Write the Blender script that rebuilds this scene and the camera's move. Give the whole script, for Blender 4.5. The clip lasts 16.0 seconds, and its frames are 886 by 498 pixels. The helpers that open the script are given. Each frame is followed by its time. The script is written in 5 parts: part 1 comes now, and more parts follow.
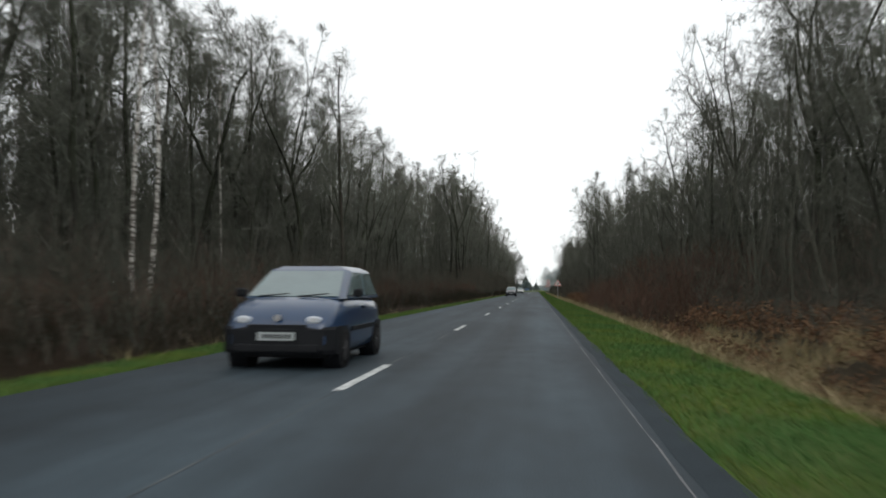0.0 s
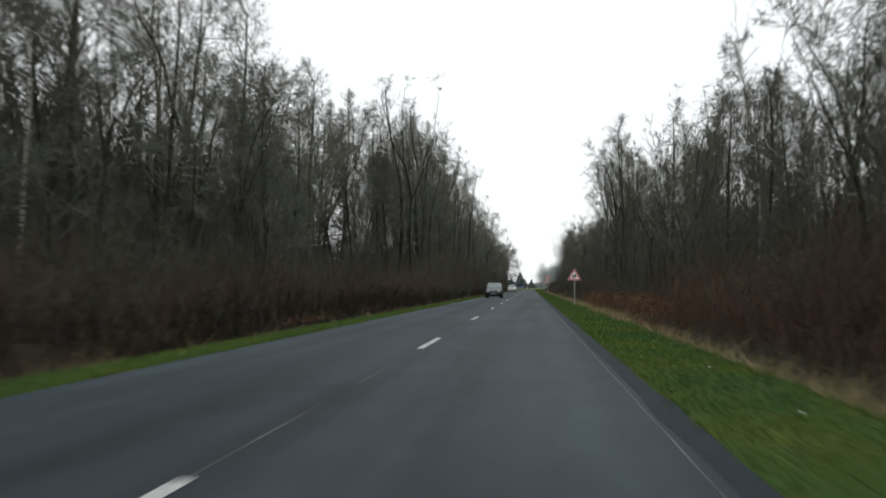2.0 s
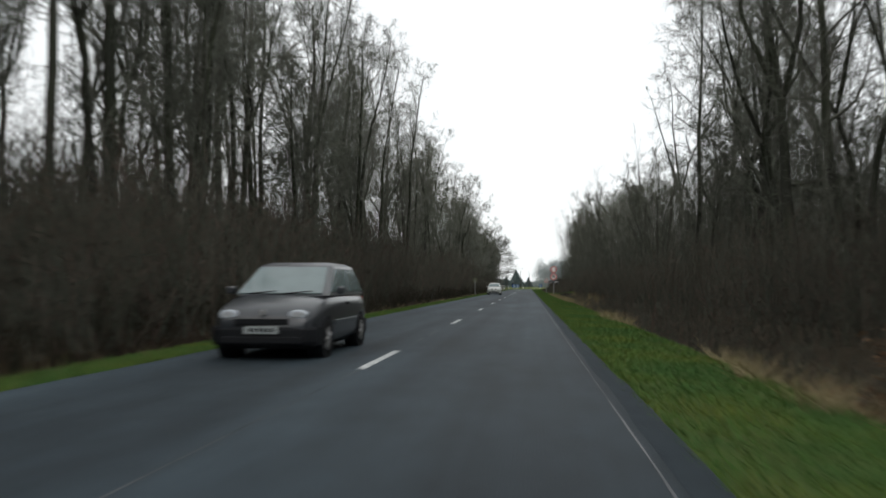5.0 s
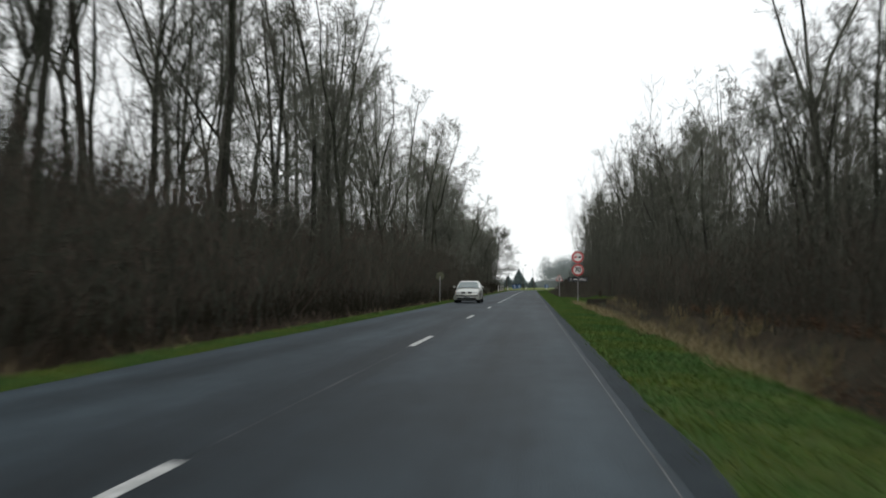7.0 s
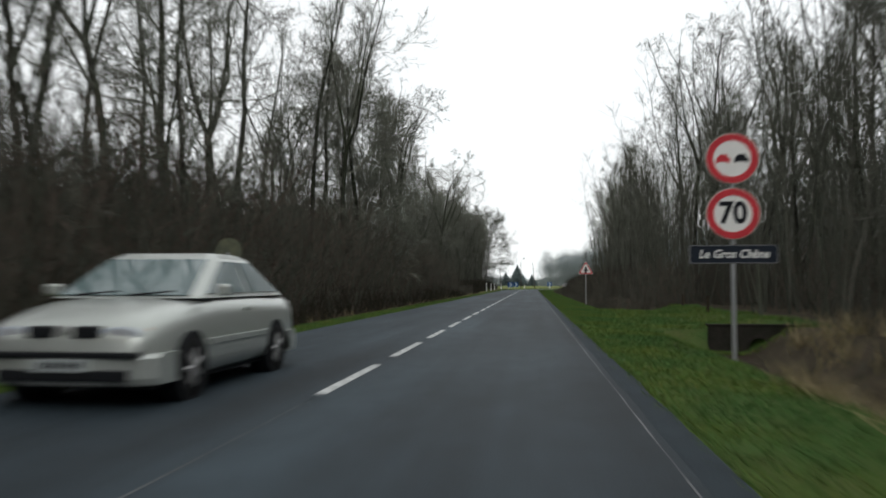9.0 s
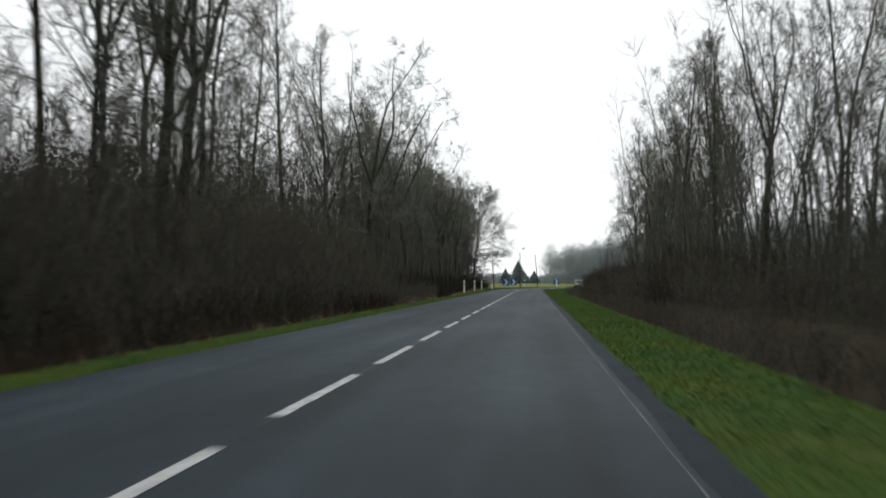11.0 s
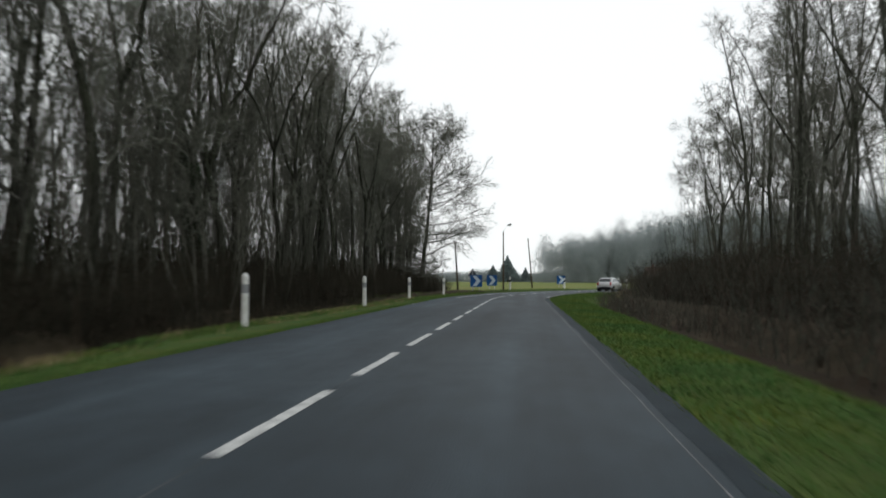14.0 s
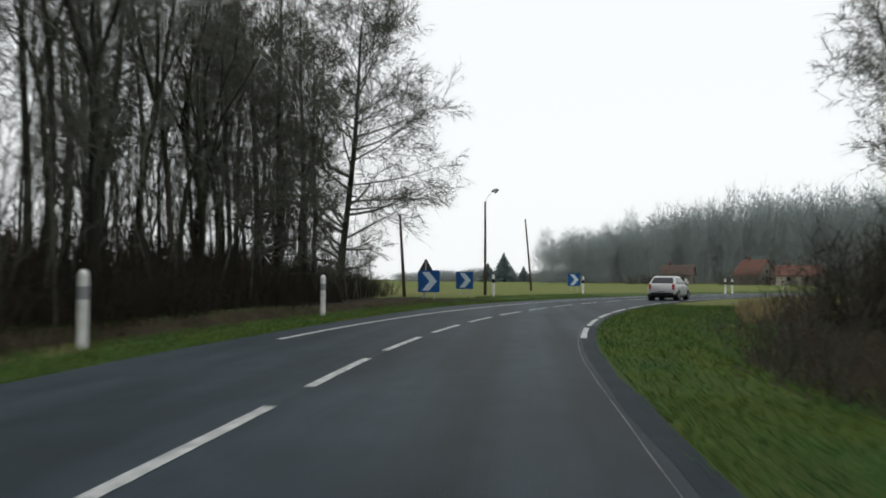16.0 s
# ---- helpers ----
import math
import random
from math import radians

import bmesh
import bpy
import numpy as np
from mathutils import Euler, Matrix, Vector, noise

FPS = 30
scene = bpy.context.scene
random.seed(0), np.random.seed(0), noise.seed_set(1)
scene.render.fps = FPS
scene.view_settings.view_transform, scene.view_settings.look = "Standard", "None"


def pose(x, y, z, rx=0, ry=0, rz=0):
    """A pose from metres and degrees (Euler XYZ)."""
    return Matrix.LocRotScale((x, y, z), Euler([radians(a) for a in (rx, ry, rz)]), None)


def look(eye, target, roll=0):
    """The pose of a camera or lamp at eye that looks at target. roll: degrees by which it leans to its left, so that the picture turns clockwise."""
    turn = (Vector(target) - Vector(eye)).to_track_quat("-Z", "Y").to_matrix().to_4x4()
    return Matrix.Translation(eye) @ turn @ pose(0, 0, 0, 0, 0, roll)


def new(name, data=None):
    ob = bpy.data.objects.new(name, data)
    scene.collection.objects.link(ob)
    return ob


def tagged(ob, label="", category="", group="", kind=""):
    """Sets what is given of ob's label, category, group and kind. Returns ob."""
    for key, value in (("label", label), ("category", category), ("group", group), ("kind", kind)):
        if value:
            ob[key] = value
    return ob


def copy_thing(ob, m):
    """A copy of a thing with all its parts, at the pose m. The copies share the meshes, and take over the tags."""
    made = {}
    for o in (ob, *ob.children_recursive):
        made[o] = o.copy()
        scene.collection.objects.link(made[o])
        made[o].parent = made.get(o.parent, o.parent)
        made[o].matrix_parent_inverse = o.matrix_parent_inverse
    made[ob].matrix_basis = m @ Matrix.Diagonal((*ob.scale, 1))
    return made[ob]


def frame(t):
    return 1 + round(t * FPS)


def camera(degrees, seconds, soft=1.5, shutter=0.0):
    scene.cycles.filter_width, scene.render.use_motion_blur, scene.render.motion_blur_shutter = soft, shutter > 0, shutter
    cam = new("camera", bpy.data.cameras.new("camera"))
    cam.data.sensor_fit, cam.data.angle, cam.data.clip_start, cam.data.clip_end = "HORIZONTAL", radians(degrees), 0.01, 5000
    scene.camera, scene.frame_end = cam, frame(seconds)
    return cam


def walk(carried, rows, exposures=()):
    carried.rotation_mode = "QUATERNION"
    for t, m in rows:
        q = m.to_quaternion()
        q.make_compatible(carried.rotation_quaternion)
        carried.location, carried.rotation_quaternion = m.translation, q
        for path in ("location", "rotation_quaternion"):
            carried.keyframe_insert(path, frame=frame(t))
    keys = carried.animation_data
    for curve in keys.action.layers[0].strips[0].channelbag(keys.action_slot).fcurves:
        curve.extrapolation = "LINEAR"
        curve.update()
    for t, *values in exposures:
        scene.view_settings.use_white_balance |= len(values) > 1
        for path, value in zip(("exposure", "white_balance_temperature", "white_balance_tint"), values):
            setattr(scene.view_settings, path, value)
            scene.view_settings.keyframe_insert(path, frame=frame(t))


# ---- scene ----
# seconds, x, y, yaw to the left, pitch up, roll (degrees); the eye rides 1.13 m over the road
EYE = 1.13
RIDE = [
    (0, 2.18, 0.05, 6.64, 2.86, 0.27),
    (0.5, 2.17, 10.77, 6.65, 2.48, -0.07),
    (1, 2.07, 23.08, 6.48, 2.51, 0.30),
    (1.5, 2.04, 33.90, 6.41, 2.92, 0.21),
    (2, 2.01, 46.29, 6.29, 2.70, 0.17),
    (2.5, 1.97, 57.32, 6.04, 2.55, 0.72),
    (3, 2.01, 69.73, 6.05, 2.54, 0.31),
    (5.5, 2.28, 127.18, 6.14, 2.66, 0.02),
    (6, 2.28, 139.68, 6.20, 2.76, -0.02),
    (6.5, 2.29, 150.47, 6.25, 3.01, 0.11),
    (7, 2.25, 162.89, 6.37, 2.65, 0.21),
    (7.5, 2.18, 173.91, 6.26, 2.43, 0.38),
    (8, 2.16, 186.36, 6.20, 2.69, 0.16),
    (8.5, 2.18, 197.19, 6.37, 2.56, 0.22),
    (9, 2.16, 208.72, 6.34, 2.53, 0.03),
    (9.5, 2.17, 220.17, 6.41, 2.58, 0.43),
    (12, 2.08, 275.15, 6.54, 2.22, -0.33),
    (12.5, 1.98, 285.65, 6.53, 2.23, 0.28),
    (13, 1.96, 295.76, 6.43, 2.25, -0.07),
    (13.5, 1.91, 305.94, 6.16, 2.21, 0.43),
    (14, 1.98, 315.80, 5.87, 2.21, 0.10),
    (14.5, 2.01, 325.28, 5.57, 2.32, 0.17),
    (15, 2.13, 334.27, 5.62, 2.11, 0.56),
    (15.5, 2.21, 343.05, 5.73, 2.25, 0.14),
    (16, 2.23, 351.55, 5.77, 2.18, 0.22),
]


def aim(x, y, yaw, pitch, roll):
    a, b = radians(yaw), radians(pitch)
    return look((x, y, EYE), (x - 9 * math.sin(a) * math.cos(b), y + 9 * math.cos(a) * math.cos(b), EYE + 9 * math.sin(b)), roll)


cam = camera(58.0, 16.0, soft=1.8, shutter=0.35)
walk(cam, [(t, aim(*row)) for t, *row in RIDE], [(0, -0.10), (12, -0.10), (14.5, -0.19), (16, -0.24)])

# ---- light: a flat white overcast sky ----
world = bpy.data.worlds.new("overcast")
scene.world = world
world.use_nodes = True
wn, wl = world.node_tree.nodes, world.node_tree.links
sky = wn.new("ShaderNodeTexSky")
sky.sky_type, sky.sun_disc = "NISHITA", False
sky.sun_elevation, sky.sun_rotation = radians(38), radians(200)
sky.dust_density, sky.air_density = 4.0, 1.0
veil = wn.new("ShaderNodeMix")
veil.data_type = "RGBA"
veil.inputs[0].default_value = 0.9
veil.inputs[7].default_value = (10.6, 10.9, 10.95, 1)
wl.new(sky.outputs[0], veil.inputs[6])
wl.new(veil.outputs[2], wn["Background"].inputs[0])
wn["Background"].inputs[1].default_value = 0.115
sun = new("sun", bpy.data.lights.new("sun", "SUN"))
sun.data.energy, sun.data.angle, sun.data.color = 0.5, radians(25), (1, 0.97, 0.93)
sun.matrix_world = pose(0, 0, 60, 52, 0, 20)

# ---- materials ----


def material(name, colour, rough=0.8, metal=0.0, vary=0.25, scale=6.0, fine=60.0, bump=0.2, stretch=(1, 1, 1), second=None, mottle=0.5, each=0.0, spec=0.06):
    """A surface with grain at two scales: coarse mottling towards a second colour, fine grain, bump; each: how far single objects differ."""
    m = bpy.data.materials.new(name)
    m.use_nodes = True
    n, l = m.node_tree.nodes, m.node_tree.links
    p = n["Principled BSDF"]
    p.inputs["Roughness"].default_value, p.inputs["Metallic"].default_value = rough, metal
    p.inputs["Specular IOR Level"].default_value = spec
    co, mp = n.new("ShaderNodeTexCoord"), n.new("ShaderNodeMapping")
    mp.inputs["Scale"].default_value = stretch
    l.new(co.outputs["Object"], mp.inputs[0])
    big, small = n.new("ShaderNodeTexNoise"), n.new("ShaderNodeTexNoise")
    big.inputs["Scale"].default_value, big.inputs["Detail"].default_value = scale, 5
    small.inputs["Scale"].default_value, small.inputs["Detail"].default_value = fine, 3
    l.new(mp.outputs[0], big.inputs[0]), l.new(mp.outputs[0], small.inputs[0])
    ramp = n.new("ShaderNodeValToRGB")
    ramp.color_ramp.elements[0].position, ramp.color_ramp.elements[1].position = 0.5 - 0.25 * mottle, 0.5 + 0.25 * mottle
    other = second or tuple(c * (1 - vary) for c in colour)
    ramp.color_ramp.elements[0].color, ramp.color_ramp.elements[1].color = (*colour, 1), (*other, 1)
    l.new(big.outputs[0], ramp.inputs[0])
    grain = n.new("ShaderNodeMapRange")
    grain.inputs[3].default_value, grain.inputs[4].default_value = 1 - vary, 1 + vary
    l.new(small.outputs[0], grain.inputs[0])
    last = grain.outputs[0]
    if each:
        info, add = n.new("ShaderNodeObjectInfo"), n.new("ShaderNodeMapRange")
        add.inputs[3].default_value, add.inputs[4].default_value = 1 - each, 1 + each
        mul = n.new("ShaderNodeMath")
        mul.operation = "MULTIPLY"
        l.new(info.outputs["Random"], add.inputs[0])
        l.new(add.outputs[0], mul.inputs[0]), l.new(last, mul.inputs[1])
        last = mul.outputs[0]
    mix = n.new("ShaderNodeVectorMath")
    mix.operation = "SCALE"
    l.new(ramp.outputs[0], mix.inputs[0]), l.new(last, mix.inputs["Scale"])
    l.new(mix.outputs[0], p.inputs["Base Color"])
    if bump:
        b = n.new("ShaderNodeBump")
        b.inputs["Strength"].default_value, b.inputs["Distance"].default_value = bump, 0.02
        l.new(small.outputs[0], b.inputs["Height"]), l.new(b.outputs[0], p.inputs["Normal"])
    return m


def islands(m, colours):
    """Lets every loose piece of a mesh take its own colour from a few."""
    n, l = m.node_tree.nodes, m.node_tree.links
    geo, ramp, mul = n.new("ShaderNodeNewGeometry"), n.new("ShaderNodeValToRGB"), n.new("ShaderNodeMixRGB")
    cr = ramp.color_ramp
    while len(cr.elements) < len(colours):
        cr.elements.new(0.5)
    for i, (e, c) in enumerate(zip(cr.elements, colours)):
        e.position, e.color = i / (len(colours) - 1), (*c, 1)
    p = n["Principled BSDF"]
    old = p.inputs["Base Color"].links[0].from_socket
    mul.blend_type = "MULTIPLY"
    mul.inputs[0].default_value = 1.0
    l.new(geo.outputs["Random Per Island"], ramp.inputs[0])
    l.new(old, mul.inputs[1]), l.new(ramp.outputs[0], mul.inputs[2]), l.new(mul.outputs[0], p.inputs["Base Color"])
    return m




def asphalt():
    """Worn asphalt: wheel tracks and streaks along the lanes, broad blotches, small repaired patches and grit."""
    m = material("asphalt", (0.032, 0.045, 0.055), 0.68, vary=0.45, scale=0.16, fine=70, bump=0.3, stretch=(1, 0.45, 1), second=(0.020, 0.029, 0.036), mottle=0.8, spec=0.15)
    n, l = m.node_tree.nodes, m.node_tree.links
    p = n["Principled BSDF"]
    old = p.inputs["Base Color"].links[0].from_socket
    co = n.new("ShaderNodeTexCoord")
    for sx, sy, size, low, high in ((1.0, 0.015, 1.1, 0.66, 1.34), (1.0, 0.22, 0.55, 0.74, 1.26), (1.0, 0.5, 2.6, 0.88, 1.12)):
        mp, nz, mr, mul = n.new("ShaderNodeMapping"), n.new("ShaderNodeTexNoise"), n.new("ShaderNodeMapRange"), n.new("ShaderNodeVectorMath")
        mp.inputs["Scale"].default_value = (sx, sy, 1)
        mp.inputs["Location"].default_value = (7.3 * size, 3.1 * size, 0)
        nz.inputs["Scale"].default_value, nz.inputs["Detail"].default_value = size, 4
        mr.inputs[1].default_value, mr.inputs[2].default_value = 0.34, 0.66
        mr.inputs[3].default_value, mr.inputs[4].default_value = low, high
        mul.operation = "SCALE"
        l.new(co.outputs["Object"], mp.inputs[0]), l.new(mp.outputs[0], nz.inputs[0]), l.new(nz.outputs[0], mr.inputs[0])
        l.new(old, mul.inputs[0]), l.new(mr.outputs[0], mul.inputs["Scale"])
        old = mul.outputs[0]
    l.new(old, p.inputs["Base Color"])
    return m


ASPHALT = asphalt()
ASPHALT_EDGE = material("asphalt_edge", (0.026, 0.036, 0.043), 0.8, vary=0.35, scale=1.5, fine=60, bump=0.5, second=(0.020, 0.028, 0.034), spec=0.12)
PAINT = material("road_paint", (0.60, 0.61, 0.60), 0.6, vary=0.25, scale=7, fine=90, second=(0.30, 0.31, 0.31), mottle=0.5)
SEAM = material("seam", (0.20, 0.205, 0.21), 0.8, vary=0.4, scale=2.5, fine=30, stretch=(1, 0.3, 1), second=(0.085, 0.09, 0.095), mottle=0.7)
SEAM_FAINT = material("seam_faint", (0.12, 0.128, 0.132), 0.8, vary=0.4, scale=1.5, fine=30, stretch=(1, 0.3, 1), second=(0.036, 0.044, 0.050), mottle=0.5)
TURF = material("turf", (0.042, 0.086, 0.023), 0.95, vary=0.35, scale=0.9, fine=14, bump=0.5, second=(0.070, 0.086, 0.028), mottle=0.7)
SOIL = material("soil", (0.034, 0.027, 0.020), 0.95, vary=0.5, scale=0.8, fine=12, bump=0.9, second=(0.028, 0.020, 0.014))
LITTER = material("leaf_litter", (0.052, 0.042, 0.029), 0.95, vary=0.5, scale=0.9, fine=16, bump=1.0, second=(0.03, 0.026, 0.017))
FIELD = material("field", (0.100, 0.135, 0.034), 0.95, vary=0.25, scale=0.05, fine=3, bump=0.5, second=(0.135, 0.142, 0.050))
BARK = material("bark", (0.032, 0.032, 0.027), 0.95, vary=0.35, scale=1.2, fine=22, bump=0.9, stretch=(1, 1, 0.25), second=(0.036, 0.041, 0.027), each=0.3)
BARK_PALE = material("bark_pale", (0.065, 0.058, 0.048), 0.95, vary=0.35, scale=1.2, fine=22, bump=0.9, stretch=(1, 1, 0.25), second=(0.045, 0.046, 0.034), each=0.3)
BIRCH = material("birch_bark", (0.55, 0.53, 0.49), 0.8, vary=0.25, scale=5, fine=20, bump=0.3, stretch=(1, 1, 2.0), second=(0.09, 0.08, 0.07), mottle=0.35)
# Twig tone lightened so that haze over the farther forest sits in it.
TWIG = material("twig", (0.130, 0.130, 0.112), 0.95, vary=0.2, scale=0.5, fine=5, bump=0, second=(0.112, 0.122, 0.097), each=0.25)
STEM = islands(material("stem", (0.9, 0.9, 0.9), 0.95, vary=0.25, scale=0.6, fine=9, bump=0, second=(0.75, 0.75, 0.72)), [(0.086, 0.089, 0.073), (0.106, 0.106, 0.089), (0.068, 0.074, 0.060), (0.092, 0.098, 0.078)])
BRUSH = islands(material("brush", (0.9, 0.9, 0.9), 0.95, vary=0.25, scale=0.4, fine=9, bump=0, second=(0.7, 0.68, 0.65), each=0.2), [(0.083, 0.086, 0.072), (0.074, 0.084, 0.068), (0.116, 0.086, 0.073), (0.070, 0.086, 0.066)])
RED_BRUSH = islands(material("red_brush", (0.9, 0.9, 0.9), 0.95, vary=0.25, scale=0.4, fine=9, bump=0, second=(0.75, 0.7, 0.65), each=0.2), [(0.112, 0.066, 0.050), (0.082, 0.064, 0.050), (0.120, 0.070, 0.052), (0.074, 0.066, 0.052)])
# Darker brush: shade under the canopy and in the ditch is put into it.
SHADE_BRUSH = islands(material("bramble", (0.9, 0.9, 0.9), 0.95, vary=0.25, scale=0.4, fine=9, bump=0, second=(0.75, 0.7, 0.65), each=0.2), [(0.034, 0.030, 0.023), (0.028, 0.030, 0.022), (0.042, 0.034, 0.026), (0.024, 0.028, 0.019)])
IVY = islands(material("ivy_leaf", (0.9, 0.9, 0.9), 0.6, vary=0.25, scale=0.8, fine=9, bump=0, spec=0.2), [(0.016, 0.030, 0.012), (0.024, 0.040, 0.016), (0.030, 0.044, 0.020)])
BRACKEN = islands(material("bracken", (1, 1, 1), 0.9, vary=0.25, scale=0.5, fine=9, bump=0, second=(0.8, 0.75, 0.7)), [(0.130, 0.076, 0.046), (0.092, 0.062, 0.042), (0.180, 0.104, 0.060), (0.064, 0.056, 0.036)])
BLADE = islands(material("grass_blade", (0.78, 0.88, 0.85), 0.8, vary=0.2, scale=0.55, fine=9, bump=0, second=(1.28, 1.0, 0.72), mottle=0.5), [(0.050, 0.126, 0.034), (0.068, 0.142, 0.040), (0.108, 0.142, 0.048), (0.036, 0.100, 0.030)])
# Dark stone, made darker still by putting the ditch's shadow into its colour.
CULVERT_STONE = material("culvert_stone", (0.032, 0.029, 0.025), 0.95, vary=0.35, scale=3, fine=30, bump=0.6, second=(0.022, 0.022, 0.017))
STRAW = islands(material("straw", (1, 1, 1), 0.85, vary=0.2, scale=0.6, fine=9, bump=0), [(0.28, 0.23, 0.13), (0.20, 0.165, 0.095), (0.36, 0.29, 0.17), (0.14, 0.14, 0.06)])
# Pale blue-grey stems: the haze over the distance is put into their colour.
HAZED_STEM = islands(material("hazed_stem", (0.9, 0.9, 0.9), 0.95, vary=0.25, scale=0.1, fine=3, bump=0, second=(0.75, 0.76, 0.74)), [(0.30, 0.345, 0.355), (0.33, 0.365, 0.37), (0.26, 0.31, 0.32), (0.32, 0.35, 0.35)])
# Needle green lightened and blued, distance haze being part of the colour.
HAZED_NEEDLE = material("needles_in_haze", (0.12, 0.155, 0.155), 0.9, vary=0.4, scale=0.5, fine=4, bump=0, each=0.2)
STEEL = material("galvanised_steel", (0.36, 0.37, 0.38), 0.5, metal=0.6, vary=0.15, scale=4, fine=30, bump=0.05)
SIGN_BACK = material("sign_back", (0.30, 0.31, 0.29), 0.6, metal=0.3, vary=0.2, scale=4, fine=30, bump=0.05, second=(0.22, 0.24, 0.18))
SIGN_DULL = material("sign_dull_back", (0.13, 0.135, 0.09), 0.8, vary=0.25, scale=4, fine=30, bump=0.05, second=(0.09, 0.10, 0.075))
# Sign back darkened in its colour for standing against the light.
SIGN_BACKLIT = material("sign_backlit", (0.045, 0.05, 0.055), 0.7, vary=0.2, scale=4, fine=30, bump=0.05)
ARROW = material("chevron_pale", (0.42, 0.50, 0.58), 0.5, vary=0.1, scale=4, fine=40, bump=0)
WHITE = material("sign_white", (0.72, 0.72, 0.70), 0.45, spec=0.4, vary=0.06, scale=4, fine=40, bump=0)
RED = material("sign_red", (0.52, 0.05, 0.062), 0.45, vary=0.1, scale=4, fine=40, bump=0)
BLACK = material("sign_black", (0.015, 0.016, 0.02), 0.5, vary=0.1, scale=4, fine=40, bump=0)
NAVY = material("sign_navy", (0.02, 0.025, 0.035), 0.5, vary=0.1, scale=4, fine=40, bump=0)
BLUE = material("sign_blue", (0.018, 0.075, 0.22), 0.45, vary=0.1, scale=4, fine=40, bump=0)
POST_WHITE = material("post_plastic", (0.66, 0.67, 0.66), 0.5, spec=0.3, vary=0.12, scale=5, fine=40, bump=0.05, second=(0.52, 0.53, 0.5))
BAND_GREY = material("band_grey", (0.25, 0.26, 0.27), 0.4, vary=0.1, scale=5, fine=40, bump=0)
POLE_WOOD = material("pole_wood", (0.085, 0.068, 0.052), 0.95, vary=0.3, scale=2, fine=25, bump=0.6, stretch=(1, 1, 0.15), second=(0.06, 0.05, 0.04))
RENDER_CREAM = material("house_render", (0.40, 0.37, 0.31), 0.9, vary=0.12, scale=1, fine=14, bump=0.2, second=(0.33, 0.30, 0.25))
RENDER_GREY = material("house_render_grey", (0.17, 0.15, 0.135), 0.9, vary=0.15, scale=1, fine=14, bump=0.2)
ROOF_RED = material("roof_red", (0.125, 0.076, 0.065), 0.9, vary=0.25, scale=2, fine=12, bump=0.4, second=(0.13, 0.065, 0.052))
ROOF_DARK = material("roof_dark", (0.10, 0.075, 0.065), 0.9, vary=0.25, scale=2, fine=12, bump=0.4)
WOOD_DARK = material("dark_timber", (0.05, 0.04, 0.03), 0.9, vary=0.3, scale=3, fine=25, bump=0.5)

# ---- plan: the road runs along +y, then bends to the right on a circle ----
BEND_Y, BEND_R, BEND_END = 361.0, 86.3, radians(82)
HALF, LEFT, WIDE = 3.37, 3.29, 4.2


def centre(s):
    """Place and heading (from +y, to the right) of the road's centre line s metres along it."""
    if s <= BEND_Y:
        return 0.0, s, 0.0
    a = min((s - BEND_Y) / BEND_R, BEND_END)
    x, y = BEND_R * (1 - math.cos(a)), BEND_Y + BEND_R * math.sin(a)
    rest = max(0.0, s - BEND_Y - BEND_R * BEND_END)
    return x + rest * math.sin(a), y + rest * math.cos(a), a


def along(s, u):
    x, y, a = centre(s)
    return x + u * math.cos(a), y - u * math.sin(a)


def offset(x, y):
    """How far a place lies to the right of the centre line, and how far along it."""
    if y <= BEND_Y:
        return x, y
    a = math.atan2(y - BEND_Y, BEND_R - x)
    if 0 <= a <= BEND_END:
        return BEND_R - math.hypot(BEND_R - x, y - BEND_Y), BEND_Y + BEND_R * a
    if a < 0:
        return x, y
    ex, ey, _ = centre(BEND_Y + BEND_R * BEND_END)
    c, s = math.cos(BEND_END), math.sin(BEND_END)
    return (x - ex) * c - (y - ey) * s, BEND_Y + BEND_R * BEND_END + (x - ex) * s + (y - ey) * c


def smooth(a, b, x):
    t = min(1.0, max(0.0, (x - a) / (b - a)))
    return t * t * (3 - 2 * t)


def left_half(s):
    return LEFT + (WIDE - LEFT) * smooth(367, 388, s)


def ground_z(x, y):
    u, s = offset(x, y)
    if -left_half(s) + 0.1 < u < HALF - 0.1:
        return -0.1
    rough = 0.10 * noise.noise((x * 0.35, y * 0.35, 0.0)) + 0.05 * noise.noise((x * 1.3, y * 1.3, 3.0))
    if u > 0:
        d = u - HALF
        open_ = smooth(366, 380, s)
        culvert = smooth(230.5, 231.1, s) * (1 - smooth(247, 248.5, s))
        deep = (0.75 - 0.15 * math.sin(s * 0.06)) * (1 - open_) * (1 - culvert)
        z = -0.03 - 0.05 * smooth(0, 1.6, d) - deep * smooth(1.8, 3.0, d) + (deep + 0.15) * smooth(4.1, 5.7, d)
        return z + rough * smooth(1.5, 4, d)
    d = -u - left_half(s) - 1.3 * smooth(322, 334, s) * (1 - smooth(388, 396, s))
    deep = 1.0 * (1 - smooth(376, 390, s))
    z = -0.03 - 0.06 * smooth(0, 0.9, d) - deep * smooth(1.25, 1.9, d) + (deep + 0.15) * smooth(2.3, 3.4, d)
    return z + rough * smooth(1.2, 3.5, d)


# ---- mesh helpers ----


